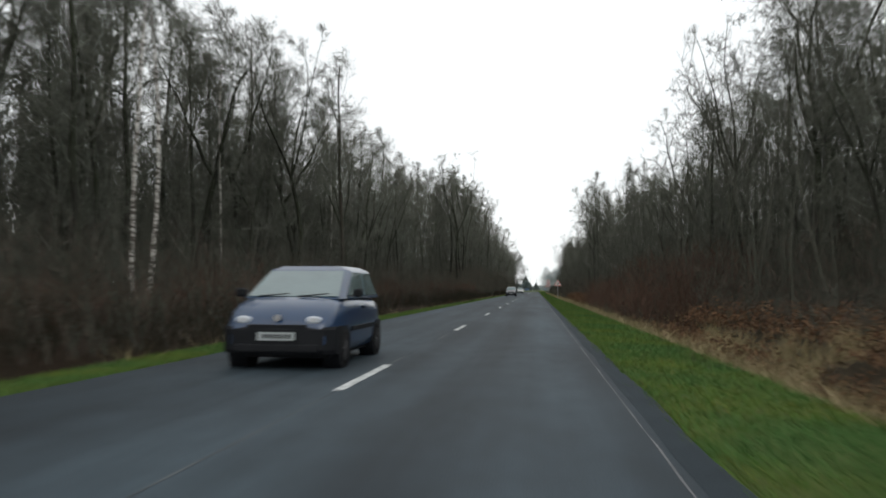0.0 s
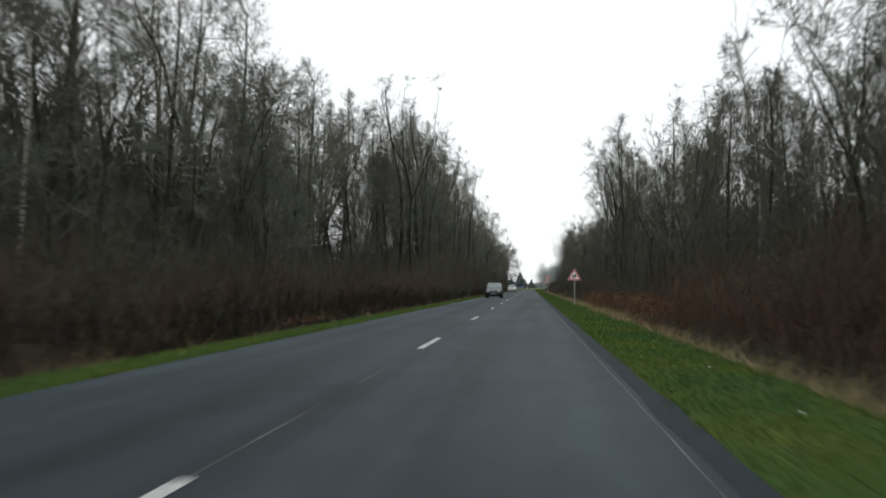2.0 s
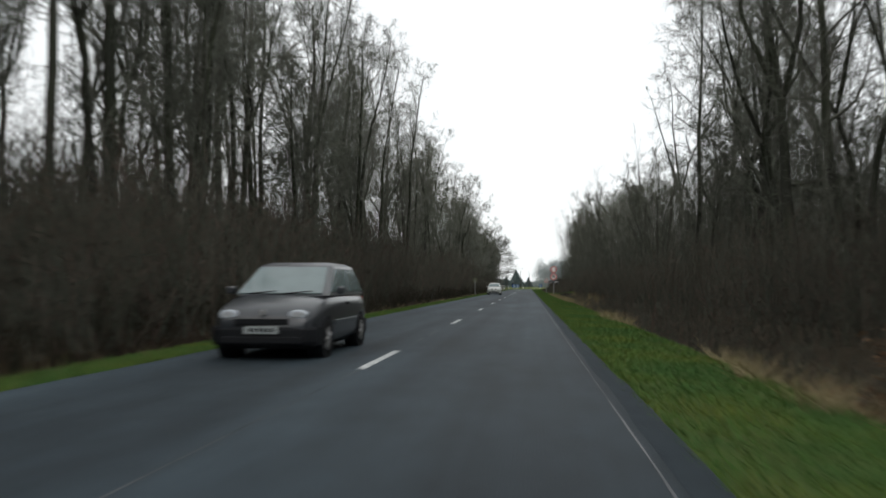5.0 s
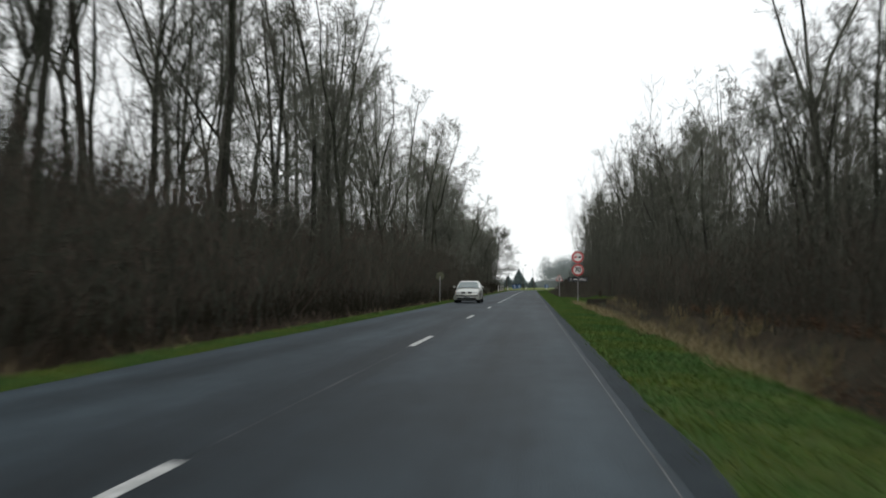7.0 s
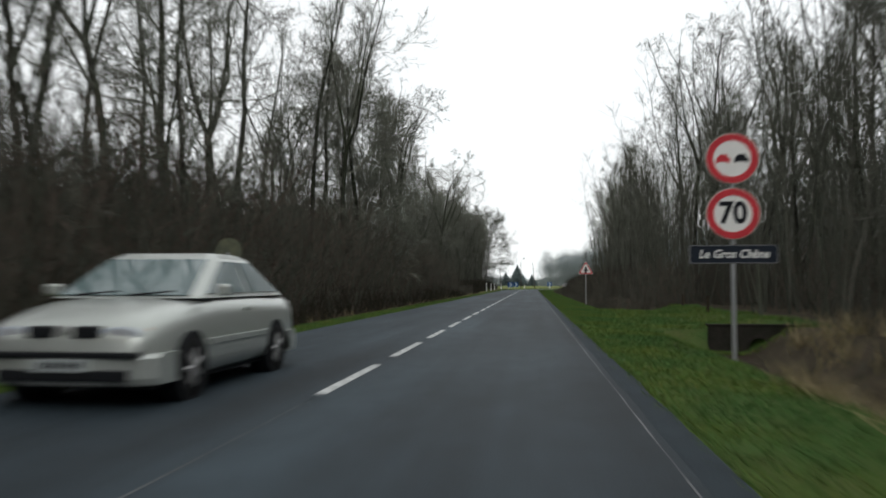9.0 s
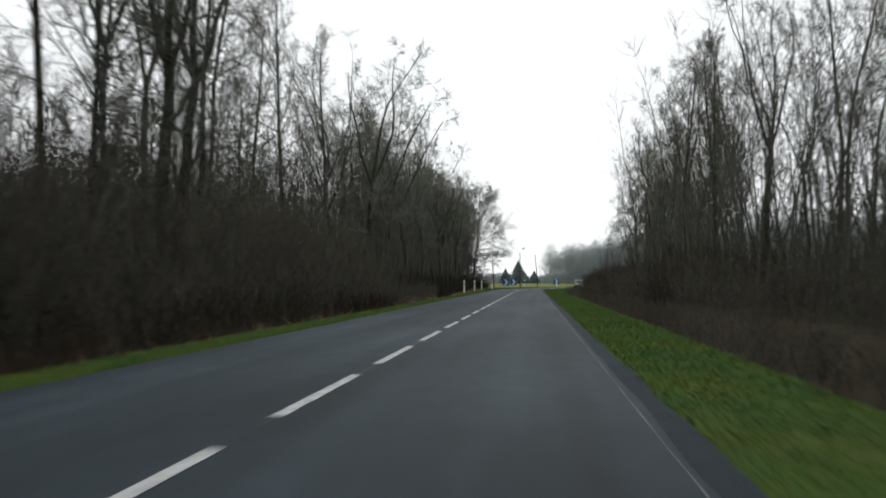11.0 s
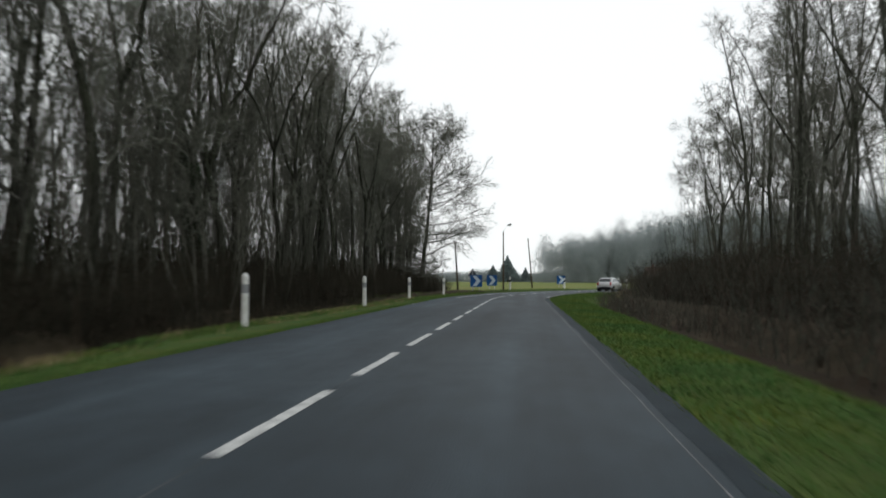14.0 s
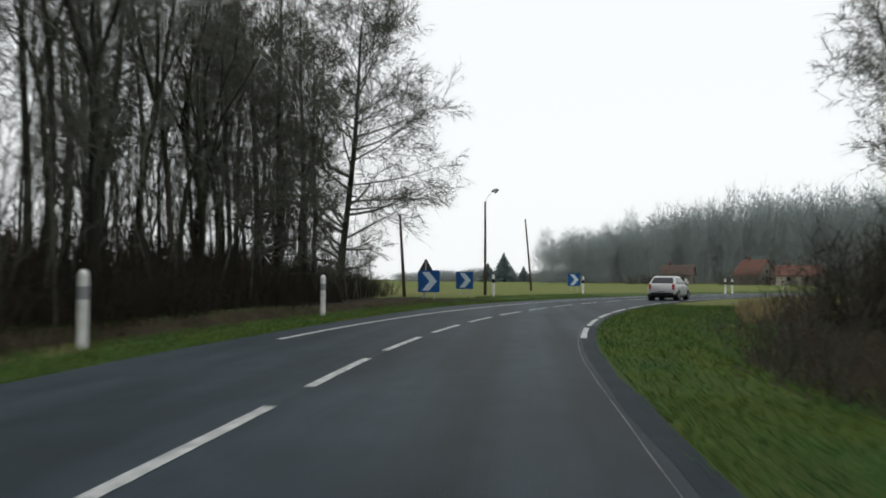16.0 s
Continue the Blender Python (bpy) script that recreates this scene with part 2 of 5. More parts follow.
class Shape:
    """Points and faces of one mesh."""

    def __init__(self):
        self.v, self.f = [], []

    def tube(self, pts, rad, sides, cap=False):
        """A tapering tube through points; a last radius of 0 closes it to a tip."""
        rings = []
        up = Vector((0.31, 0.87, 0.39))
        for i, p in enumerate(pts):
            if rad[i] <= 0:
                rings.append([len(self.v)])
                self.v.append(tuple(p))
                continue
            d = (Vector(pts[min(i + 1, len(pts) - 1)]) - Vector(pts[max(i - 1, 0)])).normalized()
            a = d.cross(up)
            if a.length < 0.05:
                a = d.cross(Vector((1, 0, 0)))
            a.normalize()
            b = d.cross(a)
            ring = []
            for k in range(sides):
                q = 2 * math.pi * k / sides
                ring.append(len(self.v))
                self.v.append(tuple(Vector(p) + a * (rad[i] * math.cos(q)) + b * (rad[i] * math.sin(q))))
            rings.append(ring)
        for r0, r1 in zip(rings, rings[1:]):
            for k in range(sides):
                k1 = (k + 1) % sides
                if len(r1) == 1:
                    self.f.append((r0[k], r0[k1], r1[0]))
                else:
                    self.f.append((r0[k], r0[k1], r1[k1], r1[k]))
        if cap and len(rings[-1]) > 1:
            self.f.append(tuple(rings[-1]))
        if cap and len(rings[0]) > 1:
            self.f.append(tuple(reversed(rings[0])))
        return self

    def box(self, x0, y0, z0, x1, y1, z1):
        n = len(self.v)
        self.v += [(x, y, z) for z in (z0, z1) for x, y in ((x0, y0), (x1, y0), (x1, y1), (x0, y1))]
        self.f += [tuple(n + i for i in q) for q in ((3, 2, 1, 0), (4, 5, 6, 7), (0, 1, 5, 4), (1, 2, 6, 5), (2, 3, 7, 6), (3, 0, 4, 7))]
        return self

    def prism(self, outline, y0, y1):
        """An outline in x and z, pushed from y0 to y1."""
        n, k = len(self.v), len(outline)
        self.v += [(x, y0, z) for x, z in outline] + [(x, y1, z) for x, z in outline]
        self.f += [tuple(range(n, n + k)), tuple(reversed(range(n + k, n + 2 * k)))]
        self.f += [(n + i, n + k + i, n + k + (i + 1) % k, n + (i + 1) % k) for i in range(k)]
        return self

    def mesh(self, name, mats, soft=False):
        me = bpy.data.meshes.new(name)
        me.from_pydata(self.v, [], self.f)
        for m in mats if isinstance(mats, (list, tuple)) else [mats]:
            me.materials.append(m)
        if soft:
            me.polygons.foreach_set("use_smooth", [True] * len(me.polygons))
        me.update()
        return me


def part(name, shape, mat, parent, label="", soft=False, bevel=0.0):
    ob = new(name, shape.mesh(name, mat, soft))
    ob.parent = parent
    if bevel:
        b = ob.modifiers.new("bevel", "BEVEL")
        b.width, b.segments, b.limit_method = bevel, 2, "ANGLE"
    if label:
        tagged(ob, label)
    return ob


def thing(name, label, category, group="", kind=""):
    return tagged(new(name), label, category, group, kind)


def stuff(name, me, label, category, m=None):
    ob = new(name, me)
    if m is not None:
        ob.matrix_world = m
    return tagged(ob, label, category, kind="stuff")


# ---- ground, one sheet to the horizon ----


def steps(spans):
    out = []
    for a, b, d in spans:
        n = max(1, round((b - a) / d))
        out += [a + (b - a) * i / n for i in range(n)]
    return out + [spans[-1][1]]


GX = steps([(-2500, -400, 700), (-400, -100, 60), (-100, -30, 7), (-30, -12, 3), (-12, -8, 0.8), (-8, -2.5, 0.28), (-2.5, 2.9, 1.8), (2.9, 9, 0.28), (9, 24, 0.5), (24, 50, 1.6), (50, 120, 8), (120, 400, 60), (400, 2500, 700)])
GY = steps([(-1500, -200, 325), (-200, -30, 34), (-30, 228, 2.4), (228, 252, 0.8), (252, 355, 2.4), (355, 450, 0.9), (450, 520, 5), (520, 1000, 60), (1000, 3500, 500)])


def build_ground():
    g = Shape()
    for y in GY:
        for x in GX:
            g.v.append((x, y, ground_z(x, y)))
    nx = len(GX)
    mats = []
    for j in range(len(GY) - 1):
        for i in range(nx - 1):
            k = j * nx + i
            g.f.append((k, k + 1, k + nx + 1, k + nx))
            x, y = (GX[i] + GX[i + 1]) / 2, (GY[j] + GY[j + 1]) / 2
            u, s = offset(x, y)
            w = 0.5 * noise.noise((x * 0.5, y * 0.25, 7.0))
            right_edge = 5.25 + w + 3.0 * smooth(366, 376, s) + 4.5 * smooth(230.4, 231, s) * (1 - smooth(247, 249, s))
            left_edge = 4.75 + 0.5 * w + 0.6 * smooth(325, 335, s)
            if u > 0:
                m = 0 if u < right_edge else 1 if u < 7.6 + w and s < 366 else 2
                if s > 384 and u < 40 and y > 392:
                    m = 3
            else:
                m = 0 if -u < left_edge else 1 if -u < 7.2 + w else 2
                if y > 398 + 4 * w:
                    m = 3 if -u > 9 else 0
            if abs(x) > 62 or y > 440 or y < -60:
                m = 3
            mats.append(m)
    me = g.mesh("ground", [TURF, SOIL, LITTER, FIELD], True)
    me.polygons.foreach_set("material_index", mats)
    return tagged(new("ground", me), "grassy roadside verges, leaf-strewn forest floor and green field", "ground", kind="structure")


build_ground()


# ---- road ----


def ribbon(s0, s1, u0, u1, z, step=2.0, thick=0.0):
    """A strip of road between two offsets, which may be functions of the way along."""
    g = Shape()
    n = max(1, round((s1 - s0) / step))
    f0, f1 = (u if callable(u) else (lambda s, u=u: u) for u in (u0, u1))
    cols = 2 if not thick else 4
    for i in range(n + 1):
        s = s0 + (s1 - s0) * i / n
        a, b = along(s, f0(s)), along(s, f1(s))
        if thick:
            g.v += [(*along(s, f0(s) - 0.04), z - thick), (*a, z), (*b, z), (*along(s, f1(s) + 0.04), z - thick)]
        else:
            g.v += [(*a, z), (*b, z)]
    for i in range(n):
        for c in range(cols - 1):
            k = i * cols + c
            g.f.append((k, k + 1, k + cols + 1, k + cols))
    return g


def build_road():
    wob = lambda s: 0.05 * noise.noise((s * 0.4, 0, 1)) + 0.03 * noise.noise((s * 1.7, 0, 2))  # noqa: E731
    jag = lambda s: 0.012 * noise.noise((s * 0.9, 3, 1)) + 0.008 * noise.noise((s * 2.9, 5, 2))  # noqa: E731
    road = tagged(new("road", ribbon(-60, 640, lambda s: -left_half(s) - wob(s), lambda s: HALF + wob(s + 70), 0.0, 0.9, 0.09).mesh("road", ASPHALT, False)), "dark grey worn asphalt country road", "road", kind="structure")
    part("edge_seam", ribbon(-60, 372, lambda s: 3.038 + jag(s), lambda s: 3.051 + jag(s + 0.3), 0.004, 0.5), SEAM, road, "thin pale worn line near the road's edge")
    part("shoulder_strip", ribbon(-60, 372, lambda s: 3.12 + wob(s), lambda s: HALF + wob(s + 70) - 0.01, 0.003, 0.9), ASPHALT_EDGE, road, "darker crumbling asphalt strip along the edge")
    part("centre_seam", ribbon(-60, 372, lambda s: -0.011 + jag(s + 9), lambda s: 0.011 + jag(s + 9.3), 0.003, 0.5), SEAM_FAINT, road, "faint pale joint between the lanes")
    marks = [8.78 + 13 * k for k in range(-4, 16)] + [216.78 + 13 / 3 * k for k in range(64)]
    for s in marks:
        part("lane_dash", ribbon(s, s + 3.0, lambda q: -0.062 - 0.016 * noise.noise((q * 5, 1, 0)), lambda q: 0.062 + 0.016 * noise.noise((q * 5, 4, 0)), 0.006, 0.2), PAINT, road)
    part("edge_mark", ribbon(352.75, 353.2, -3.62, -3.18, 0.006, 0.3), PAINT, road, "short worn white mark at the road's edge")
    part("edge_line", ribbon(366, 470, -2.52, -2.38, 0.006, 1.2), PAINT, road, "solid white edge line on the bend")
    for k in range(22):
        s = 367.5 + 4.4 * k
        part("edge_dash", ribbon(s, s + 3.6, 3.09, 3.21, 0.006, 1.0), PAINT, road)


build_road()

# ---- trees ----


def bent(rng, p, d, length, segs, wander, lift):
    """Points of a limb that wanders and bends up."""
    pts, d = [Vector(p)], Vector(d).normalized()
    for _ in range(segs):
        d = (d + Vector((rng.gauss(0, wander), rng.gauss(0, wander), rng.gauss(0, wander) + lift))).normalized()
        pts.append(pts[-1] + d * (length / segs))
    return pts


def on_path(pts, t):
    k = min(int(t * (len(pts) - 1)), len(pts) - 2)
    q = t * (len(pts) - 1) - k
    return pts[k].lerp(pts[k + 1], q), (pts[k + 1] - pts[k]).normalized()


def outward(rng, d, angle, roll=None):
    """A way that leaves d by an angle."""
    side = d.cross(Vector((0.2, 0.3, 1.0) if abs(d.z) < 0.9 else (1, 0, 0))).normalized()
    q = rng.uniform(0, 2 * math.pi) if roll is None else roll
    side = Matrix.Rotation(q, 3, d) @ side
    return d * math.cos(angle) + side * math.sin(angle)


def grow_spray(crown, rng, p, d, long, r, detail, fine, lift, kink):
    """One limb with side branches, branchlets and twigs that thin out towards its tip."""
    limb = bent(rng, p, d, long, 6, kink, lift)
    crown.tube(limb, [max(0.008, r * (1 - i / 6.3) ** 0.85) for i in range(7)], 4)
    for j in range(detail[0]):
        t = 0.16 + 0.83 * ((j + rng.random()) / detail[0]) ** 0.8
        q, e = on_path(limb, min(t, 0.99))
        l2 = long * (0.54 - 0.26 * t) * rng.uniform(0.7, 1.3)
        r2 = max(0.011, r * 0.36 * (1.1 - 0.7 * t))
        side = bent(rng, q, outward(rng, e, rng.uniform(0.5, 1.1)), l2, 3, kink * 1.2, lift * 0.6)
        crown.tube(side, [r2, r2 * 0.7, r2 * 0.45, 0.006], 3)
        for k in range(detail[1]):
            w, c = on_path(side, min(0.99, 0.15 + 0.85 * (k + rng.random()) / detail[1]))
            l3 = l2 * rng.uniform(0.3, 0.55) + 0.15
            let = bent(rng, w, outward(rng, c, rng.uniform(0.4, 1.1)), l3, 2, 0.2, lift * 0.3)
            crown.tube(let, [0.0105 * fine, 0.0075 * fine, 0.003], 3)
            for _ in range(detail[2]):
                v, h = on_path(let, rng.uniform(0.1, 0.98))
                tip = v + outward(rng, h, rng.uniform(0.4, 1.05)) * l3 * rng.uniform(0.35, 0.75)
                crown.tube([v, tip], [0.0062 * fine, 0], 3)


def grow_tree(seed, height, girth, first, limbs, spread, reach, detail=(7, 6, 5), forked=False, fine=1.3, lift=0.10, bend=1.0, dome=1.0):
    """Trunk and crown of a bare broadleaved tree. first: height of the lowest limb as a share; spread: angle of limbs; dome: how far the crown rounds in towards its top."""
    rng = random.Random(seed)
    trunk, crown = Shape(), Shape()
    n = 9
    base = bent(rng, (0, 0, -0.3), (rng.gauss(0, 0.03 * bend), rng.gauss(0, 0.03 * bend), 1), height * (0.46 if forked else 0.93), n, 0.05 * bend, 0.06)
    flare = [girth * 1.55, girth * 1.05] + [girth * (1 - (0.42 if forked else 0.78) * i / n) for i in range(2, n + 1)]
    trunk.tube(base, flare, 8)
    stems = [(base, flare, first)]
    if forked:
        turn = rng.uniform(0, 6)
        for k in range(rng.choice((3, 3, 4))):
            d = outward(rng, Vector((0, 0, 1)), rng.uniform(0.22, 0.55), turn + k * 2.1)
            up = bent(rng, base[-1] - Vector((0, 0, 0.15)), d, height * rng.uniform(0.46, 0.56), 7, 0.09 * bend, 0.13)
            rad = [flare[-1] * 0.78 * (1 - 0.8 * i / 7) for i in range(8)]
            trunk.tube(up, rad, 6)
            stems.append((up, rad, 0.08))
    for k, (path, rad, low) in enumerate(stems):
        share = limbs if not forked else max(2, limbs // 2) if k else 3
        for m in range(share):
            t = min(0.985, low + (1 - low) * (m + rng.random()) / share)
            q = (t - low) / (1 - low) if not forked or k else 0.1
            p, d = on_path(path, t)
            long = reach * (0.62 + 1.25 * q - 1.5 * dome * q * q) * rng.uniform(0.72, 1.2) * (0.8 if forked and k else 1.0)
            r = max(0.016, rad[min(int(t * len(rad)), len(rad) - 1)] * rng.uniform(0.38, 0.58))
            grow_spray(crown, rng, p, outward(rng, d, spread * rng.uniform(0.75, 1.2) * (1.12 - 0.45 * q)), long, r, detail, fine, lift, 0.12 * bend)
    return trunk, crown


def tree_kind(name, label, bark, shapes, category="tree"):
    t = thing(name, label, category, "trees of the roadside forest")
    part("trunk", shapes[0], bark, t, soft=True)
    part("crown", shapes[1], TWIG, t)
    return t


TALL = "tall bare forest tree with dark bark and upswept twiggy crown"
OAK = "bare oak with a forked dark trunk and wide crooked crown"
SLIM = "slender bare tree with a high narrow winter crown"
BIRCHES = "slim white-barked birch with fine drooping bare twigs"
kinds = [
    tree_kind("forest_tree", TALL, BARK, grow_tree(11, 22, 0.21, 0.30, 20, 0.85, 5.0, lift=0.10, bend=1.5)),
    tree_kind("forest_tree", TALL, BARK, grow_tree(12, 21, 0.20, 0.34, 11, 0.8, 4.6, forked=True, lift=0.1, bend=1.5)),
    tree_kind("forest_tree", TALL, BARK_PALE, grow_tree(13, 23, 0.22, 0.38, 19, 0.85, 5.0, lift=0.1, bend=1.6)),
    tree_kind("oak_tree", OAK, BARK, grow_tree(14, 19, 0.28, 0.55, 12, 1.0, 5.6, forked=True, lift=0.06, bend=2.0)),
    tree_kind("oak_tree", OAK, BARK, grow_tree(15, 21, 0.30, 0.5, 12, 0.95, 5.4, forked=True, lift=0.07, bend=1.9)),
    tree_kind("slender_tree", SLIM, BARK, grow_tree(16, 22, 0.17, 0.42, 17, 0.6, 3.4, (5, 5, 4), fine=1.2, bend=1.2, dome=0.78)),
    tree_kind("slender_tree", SLIM, BARK_PALE, grow_tree(17, 19, 0.14, 0.36, 16, 0.6, 3.2, (5, 5, 4), fine=1.2, bend=1.4, dome=0.78)),
    tree_kind("slender_tree", SLIM, BARK, grow_tree(18, 22, 0.18, 0.45, 8, 0.62, 3.5, (5, 5, 4), fine=1.2, forked=True, bend=1.6, dome=0.78)),
]
birch = tree_kind("birch_tree", BIRCHES, BIRCH, grow_tree(19, 19, 0.085, 0.5, 16, 0.55, 3.0, (7, 6, 5), lift=0.02, bend=1.2))
spread_tree = tree_kind("edge_tree", "bare edge tree with long level branches reaching over the verge", BARK, grow_tree(22, 18.5, 0.25, 0.11, 52, 1.25, 6.2, (10, 8, 6), lift=0.035, fine=1.5, bend=0.55, dome=0.95))
fan_tree = tree_kind("edge_tree", "bare forked edge tree with a fan of long fine branches", BARK, grow_tree(27, 17.5, 0.22, 0.3, 14, 0.95, 5.6, (9, 7, 6), forked=True, lift=0.06, bend=1.5))
kinds.append(tree_kind("rounded_tree", "rounded bare tree with dense fine grey twigs", BARK, grow_tree(41, 15, 0.16, 0.18, 28, 0.85, 4.4, (8, 6, 6), lift=0.08, bend=1.3)))
kinds.append(tree_kind("rounded_tree", "rounded bare tree with dense fine grey twigs", BARK, grow_tree(43, 14, 0.15, 0.25, 13, 0.85, 4.0, (8, 6, 6), forked=True, lift=0.08, bend=1.3)))
dead_tree = tree_kind("dead_tree", "tall sparse leafless tree with few long rising limbs", BARK, grow_tree(21, 30, 0.34, 0.6, 6, 0.5, 4.2, (4, 4, 3), forked=True, fine=1.8, bend=0.8))
larch = tree_kind("larch_tree", "straight bare larch with many thin level branches", BARK, grow_tree(33, 23, 0.18, 0.2, 56, 1.45, 2.6, (5, 3, 3), lift=0.0, fine=1.2, bend=0.5))


def grow_ivy(seed, path, low, high, wide, count):
    """Small overlapping leaves round a stem."""
    rng, g = random.Random(seed), Shape()
    for _ in range(count):
        t = rng.uniform(low, high)
        p, d = on_path(path, t)
        out = outward(rng, d, 1.5)
        at = p + out * (wide * rng.uniform(0.55, 1.25) * (1.1 - 0.5 * t)) + Vector((0, 0, rng.gauss(0, 0.1)))
        a = outward(rng, out, rng.uniform(0.9, 1.5)) * rng.uniform(0.05, 0.10)
        b = out.cross(a).normalized() * a.length * 0.8
        k = len(g.v)
        g.v += [tuple(at - a), tuple(at + b), tuple(at + a + out * 0.03), tuple(at - b)]
        g.f.append((k, k + 1, k + 2, k + 3))
    return g


def ivy_tree():
    """A leaning tree whose stems are clothed in ivy."""
    t = thing("ivy_tree", "crooked bare tree with its stems clothed in dark ivy", "tree", "trees of the roadside forest")
    rng, trunk, crown, ivy = random.Random(71), Shape(), Shape(), Shape()
    for lean, turn, size in ((0.10, 0.4, 1.0), (0.28, 2.0, 0.85), (0.42, 3.6, 0.75)):
        path = bent(rng, (0.25 * math.cos(turn), 0.25 * math.sin(turn), -0.3), (lean * math.cos(turn), lean * math.sin(turn), 1), 14.5 * size, 9, 0.09, 0.03)
        trunk.tube(path, [0.24 * size * (1 - 0.88 * i / 9) for i in range(10)], 8)
        leaves = grow_ivy(int(turn * 10), path, 0.02, 0.62, 0.42 * size, 2600)
        k = len(ivy.v)
        ivy.v += leaves.v
        ivy.f += [tuple(k + i for i in f) for f in leaves.f]
        for m in range(12):
            p, d = on_path(path, 0.38 + 0.6 * m / 12)
            grow_spray(crown, rng, p, outward(rng, d, rng.uniform(0.7, 1.2)), 4.6 * size * rng.uniform(0.6, 1.1), 0.06, (8, 6, 6), 1.3, 0.06, 0.2)
    part("trunk", trunk, BARK, t, soft=True)
    part("crown", crown, TWIG, t)
    part("ivy", ivy, IVY, t, "dark green ivy leaves wrapped round the stems")
    return t


ivy = ivy_tree()
used = set()


def plant(kind, x, y, size=1.0, turn=0.0, lean=0.0):
    """Stands a tree on the ground; the first of its kind is moved, later ones are copies."""
    m = pose(x, y, ground_z(x, y), lean, lean * 0.5, turn)
    if kind.name in used:
        kind = copy_thing(kind, m)
    else:
        used.add(kind.name)
        kind.matrix_basis = m
    kind.scale = (size, size, size)
    return kind


rnd = random.Random(5)


def forest(side, y0, y1, near, deep, gap, pick, low=0.85, high=1.1):
    """Scatters single trees between two depths from the centre line."""
    y = y0
    while y < y1:
        d = near + (deep - near) * rnd.random() ** 1.3
        x, yy = along(y, side * d) if side > 0 else (-d, y)
        kind, x = kinds[rnd.choice(pick)], x + rnd.uniform(-0.4, 0.4)
        if any(abs(x - bx * k) < 1.3 and abs(yy - by * k) < 1.3 for bx, by in ((-16.7, 45.8), (-18.0, 75.3)) for k in (1.0, 0.92, 0.84, 0.76)):
            x -= 9.0
        plant(kind, x, yy, rnd.uniform(low, high), rnd.uniform(0, 360), rnd.gauss(0, 1.5))
        y += gap * rnd.uniform(0.5, 1.5)


# left of the road: tall trees set well back at first, close to the road further on, a thin belt before the field
forest(-1, 6, 135, 17, 29, 2.2, (0, 1, 2, 3, 4, 0), 0.86, 1.04)
forest(-1, 18, 70, 13, 19, 7.0, (0, 2, 3, 1), 0.85, 1.0)
forest(-1, 128, 216, 9.5, 19, 1.75, (5, 7, 0, 5, 1, 7, 2), 0.92, 1.08)
forest(-1, 216, 292, 9.5, 19, 2.3, (5, 7, 3, 5, 1, 7, 0), 0.92, 1.06)
forest(-1, 336, 356, 11, 16, 4.5, (8, 9), 0.95, 1.15)
forest(-1, 356, 378, 12, 18, 6.0, (8, 9, 0), 0.9, 1.1)
forest(-1, 300, 350, 9, 17, 2.9, (0, 1, 3, 4, 6, 7), 0.8, 0.95)
forest(-1, 350, 396, 9.5, 16.5, 1.35, (0, 1, 5, 6, 7, 3), 0.72, 0.88)
forest(-1, 376, 397, 9.3, 13, 2.2, (0, 1), 0.62, 0.78)
# right of the road
forest(1, 24, 130, 17, 28, 2.2, (0, 1, 3, 4, 2), 0.66, 0.84)
forest(1, 130, 172, 14, 27, 2.7, (0, 1, 2, 0, 1, 4, 7), 0.75, 0.96)
forest(1, 172, 232, 14, 27, 2.4, (0, 1, 2, 0, 1, 4, 7), 0.58, 0.72)
forest(1, 232, 268, 14, 27, 2.7, (0, 1, 2, 0, 1, 4, 7), 0.75, 0.96)
forest(1, 268, 374, 14, 24, 2.2, (0, 5, 1, 7, 5), 0.8, 0.98)
forest(1, 146, 173, 12.5, 17, 3.6, (4, 3, 0), 0.9, 1.05)
forest(1, 36, 62, 14, 20, 4.5, (3, 0, 1), 0.8, 0.95)
# rounded crowns of the middle layer
forest(-1, 52, 135, 13.5, 19, 4.5, (8, 9), 0.85, 1.1)
forest(-1, 14, 52, 18, 23, 4.5, (8, 9), 0.95, 1.2)
forest(1, 20, 130, 13, 18, 5.5, (8, 9), 0.75, 1.0)
forest(1, 130, 262, 13, 18, 8.0, (8, 9), 0.75, 0.95)
forest(-1, 135, 345, 10, 14, 11.0, (8, 9), 0.75, 1.0)
# trees that stand out
plant(birch, -10.8, 25.0, 0.95, 20)
plant(birch, -11.4, 26.6, 1.0, 140)
plant(birch, -17.6, 75.3, 1.1, 60)
plant(birch, -16.7, 45.8, 1.0, 200)
plant(birch, 13.5, 89.0, 0.8, 80)
plant(kinds[3], 14.5, 69.5, 0.88, 40)
plant(kinds[3], 17.0, 41.0, 1.05, 120)
plant(kinds[5], 19.2, 127.8, 1.05, 10)
plant(kinds[7], 20.4, 131.5, 1.02, 70)
plant(dead_tree, 22.2, 220.8, 0.98, 110)
plant(spread_tree, -9.0, 399.0, 0.98, 15)
plant(fan_tree, -10.2, 395.0, 0.82, 140)
plant(kinds[8], -12.5, 398.0, 0.8, 40)
plant(kinds[9], -11.0, 383.0, 0.9, 100)
plant(fan_tree, -9.5, 372.0, 0.85, 120)
plant(fan_tree, 18.8, 386.6, 0.95, 200)
plant(fan_tree, 22.3, 394.2, 0.9, 80)
plant(fan_tree, 17.2, 381.6, 0.72, 320)
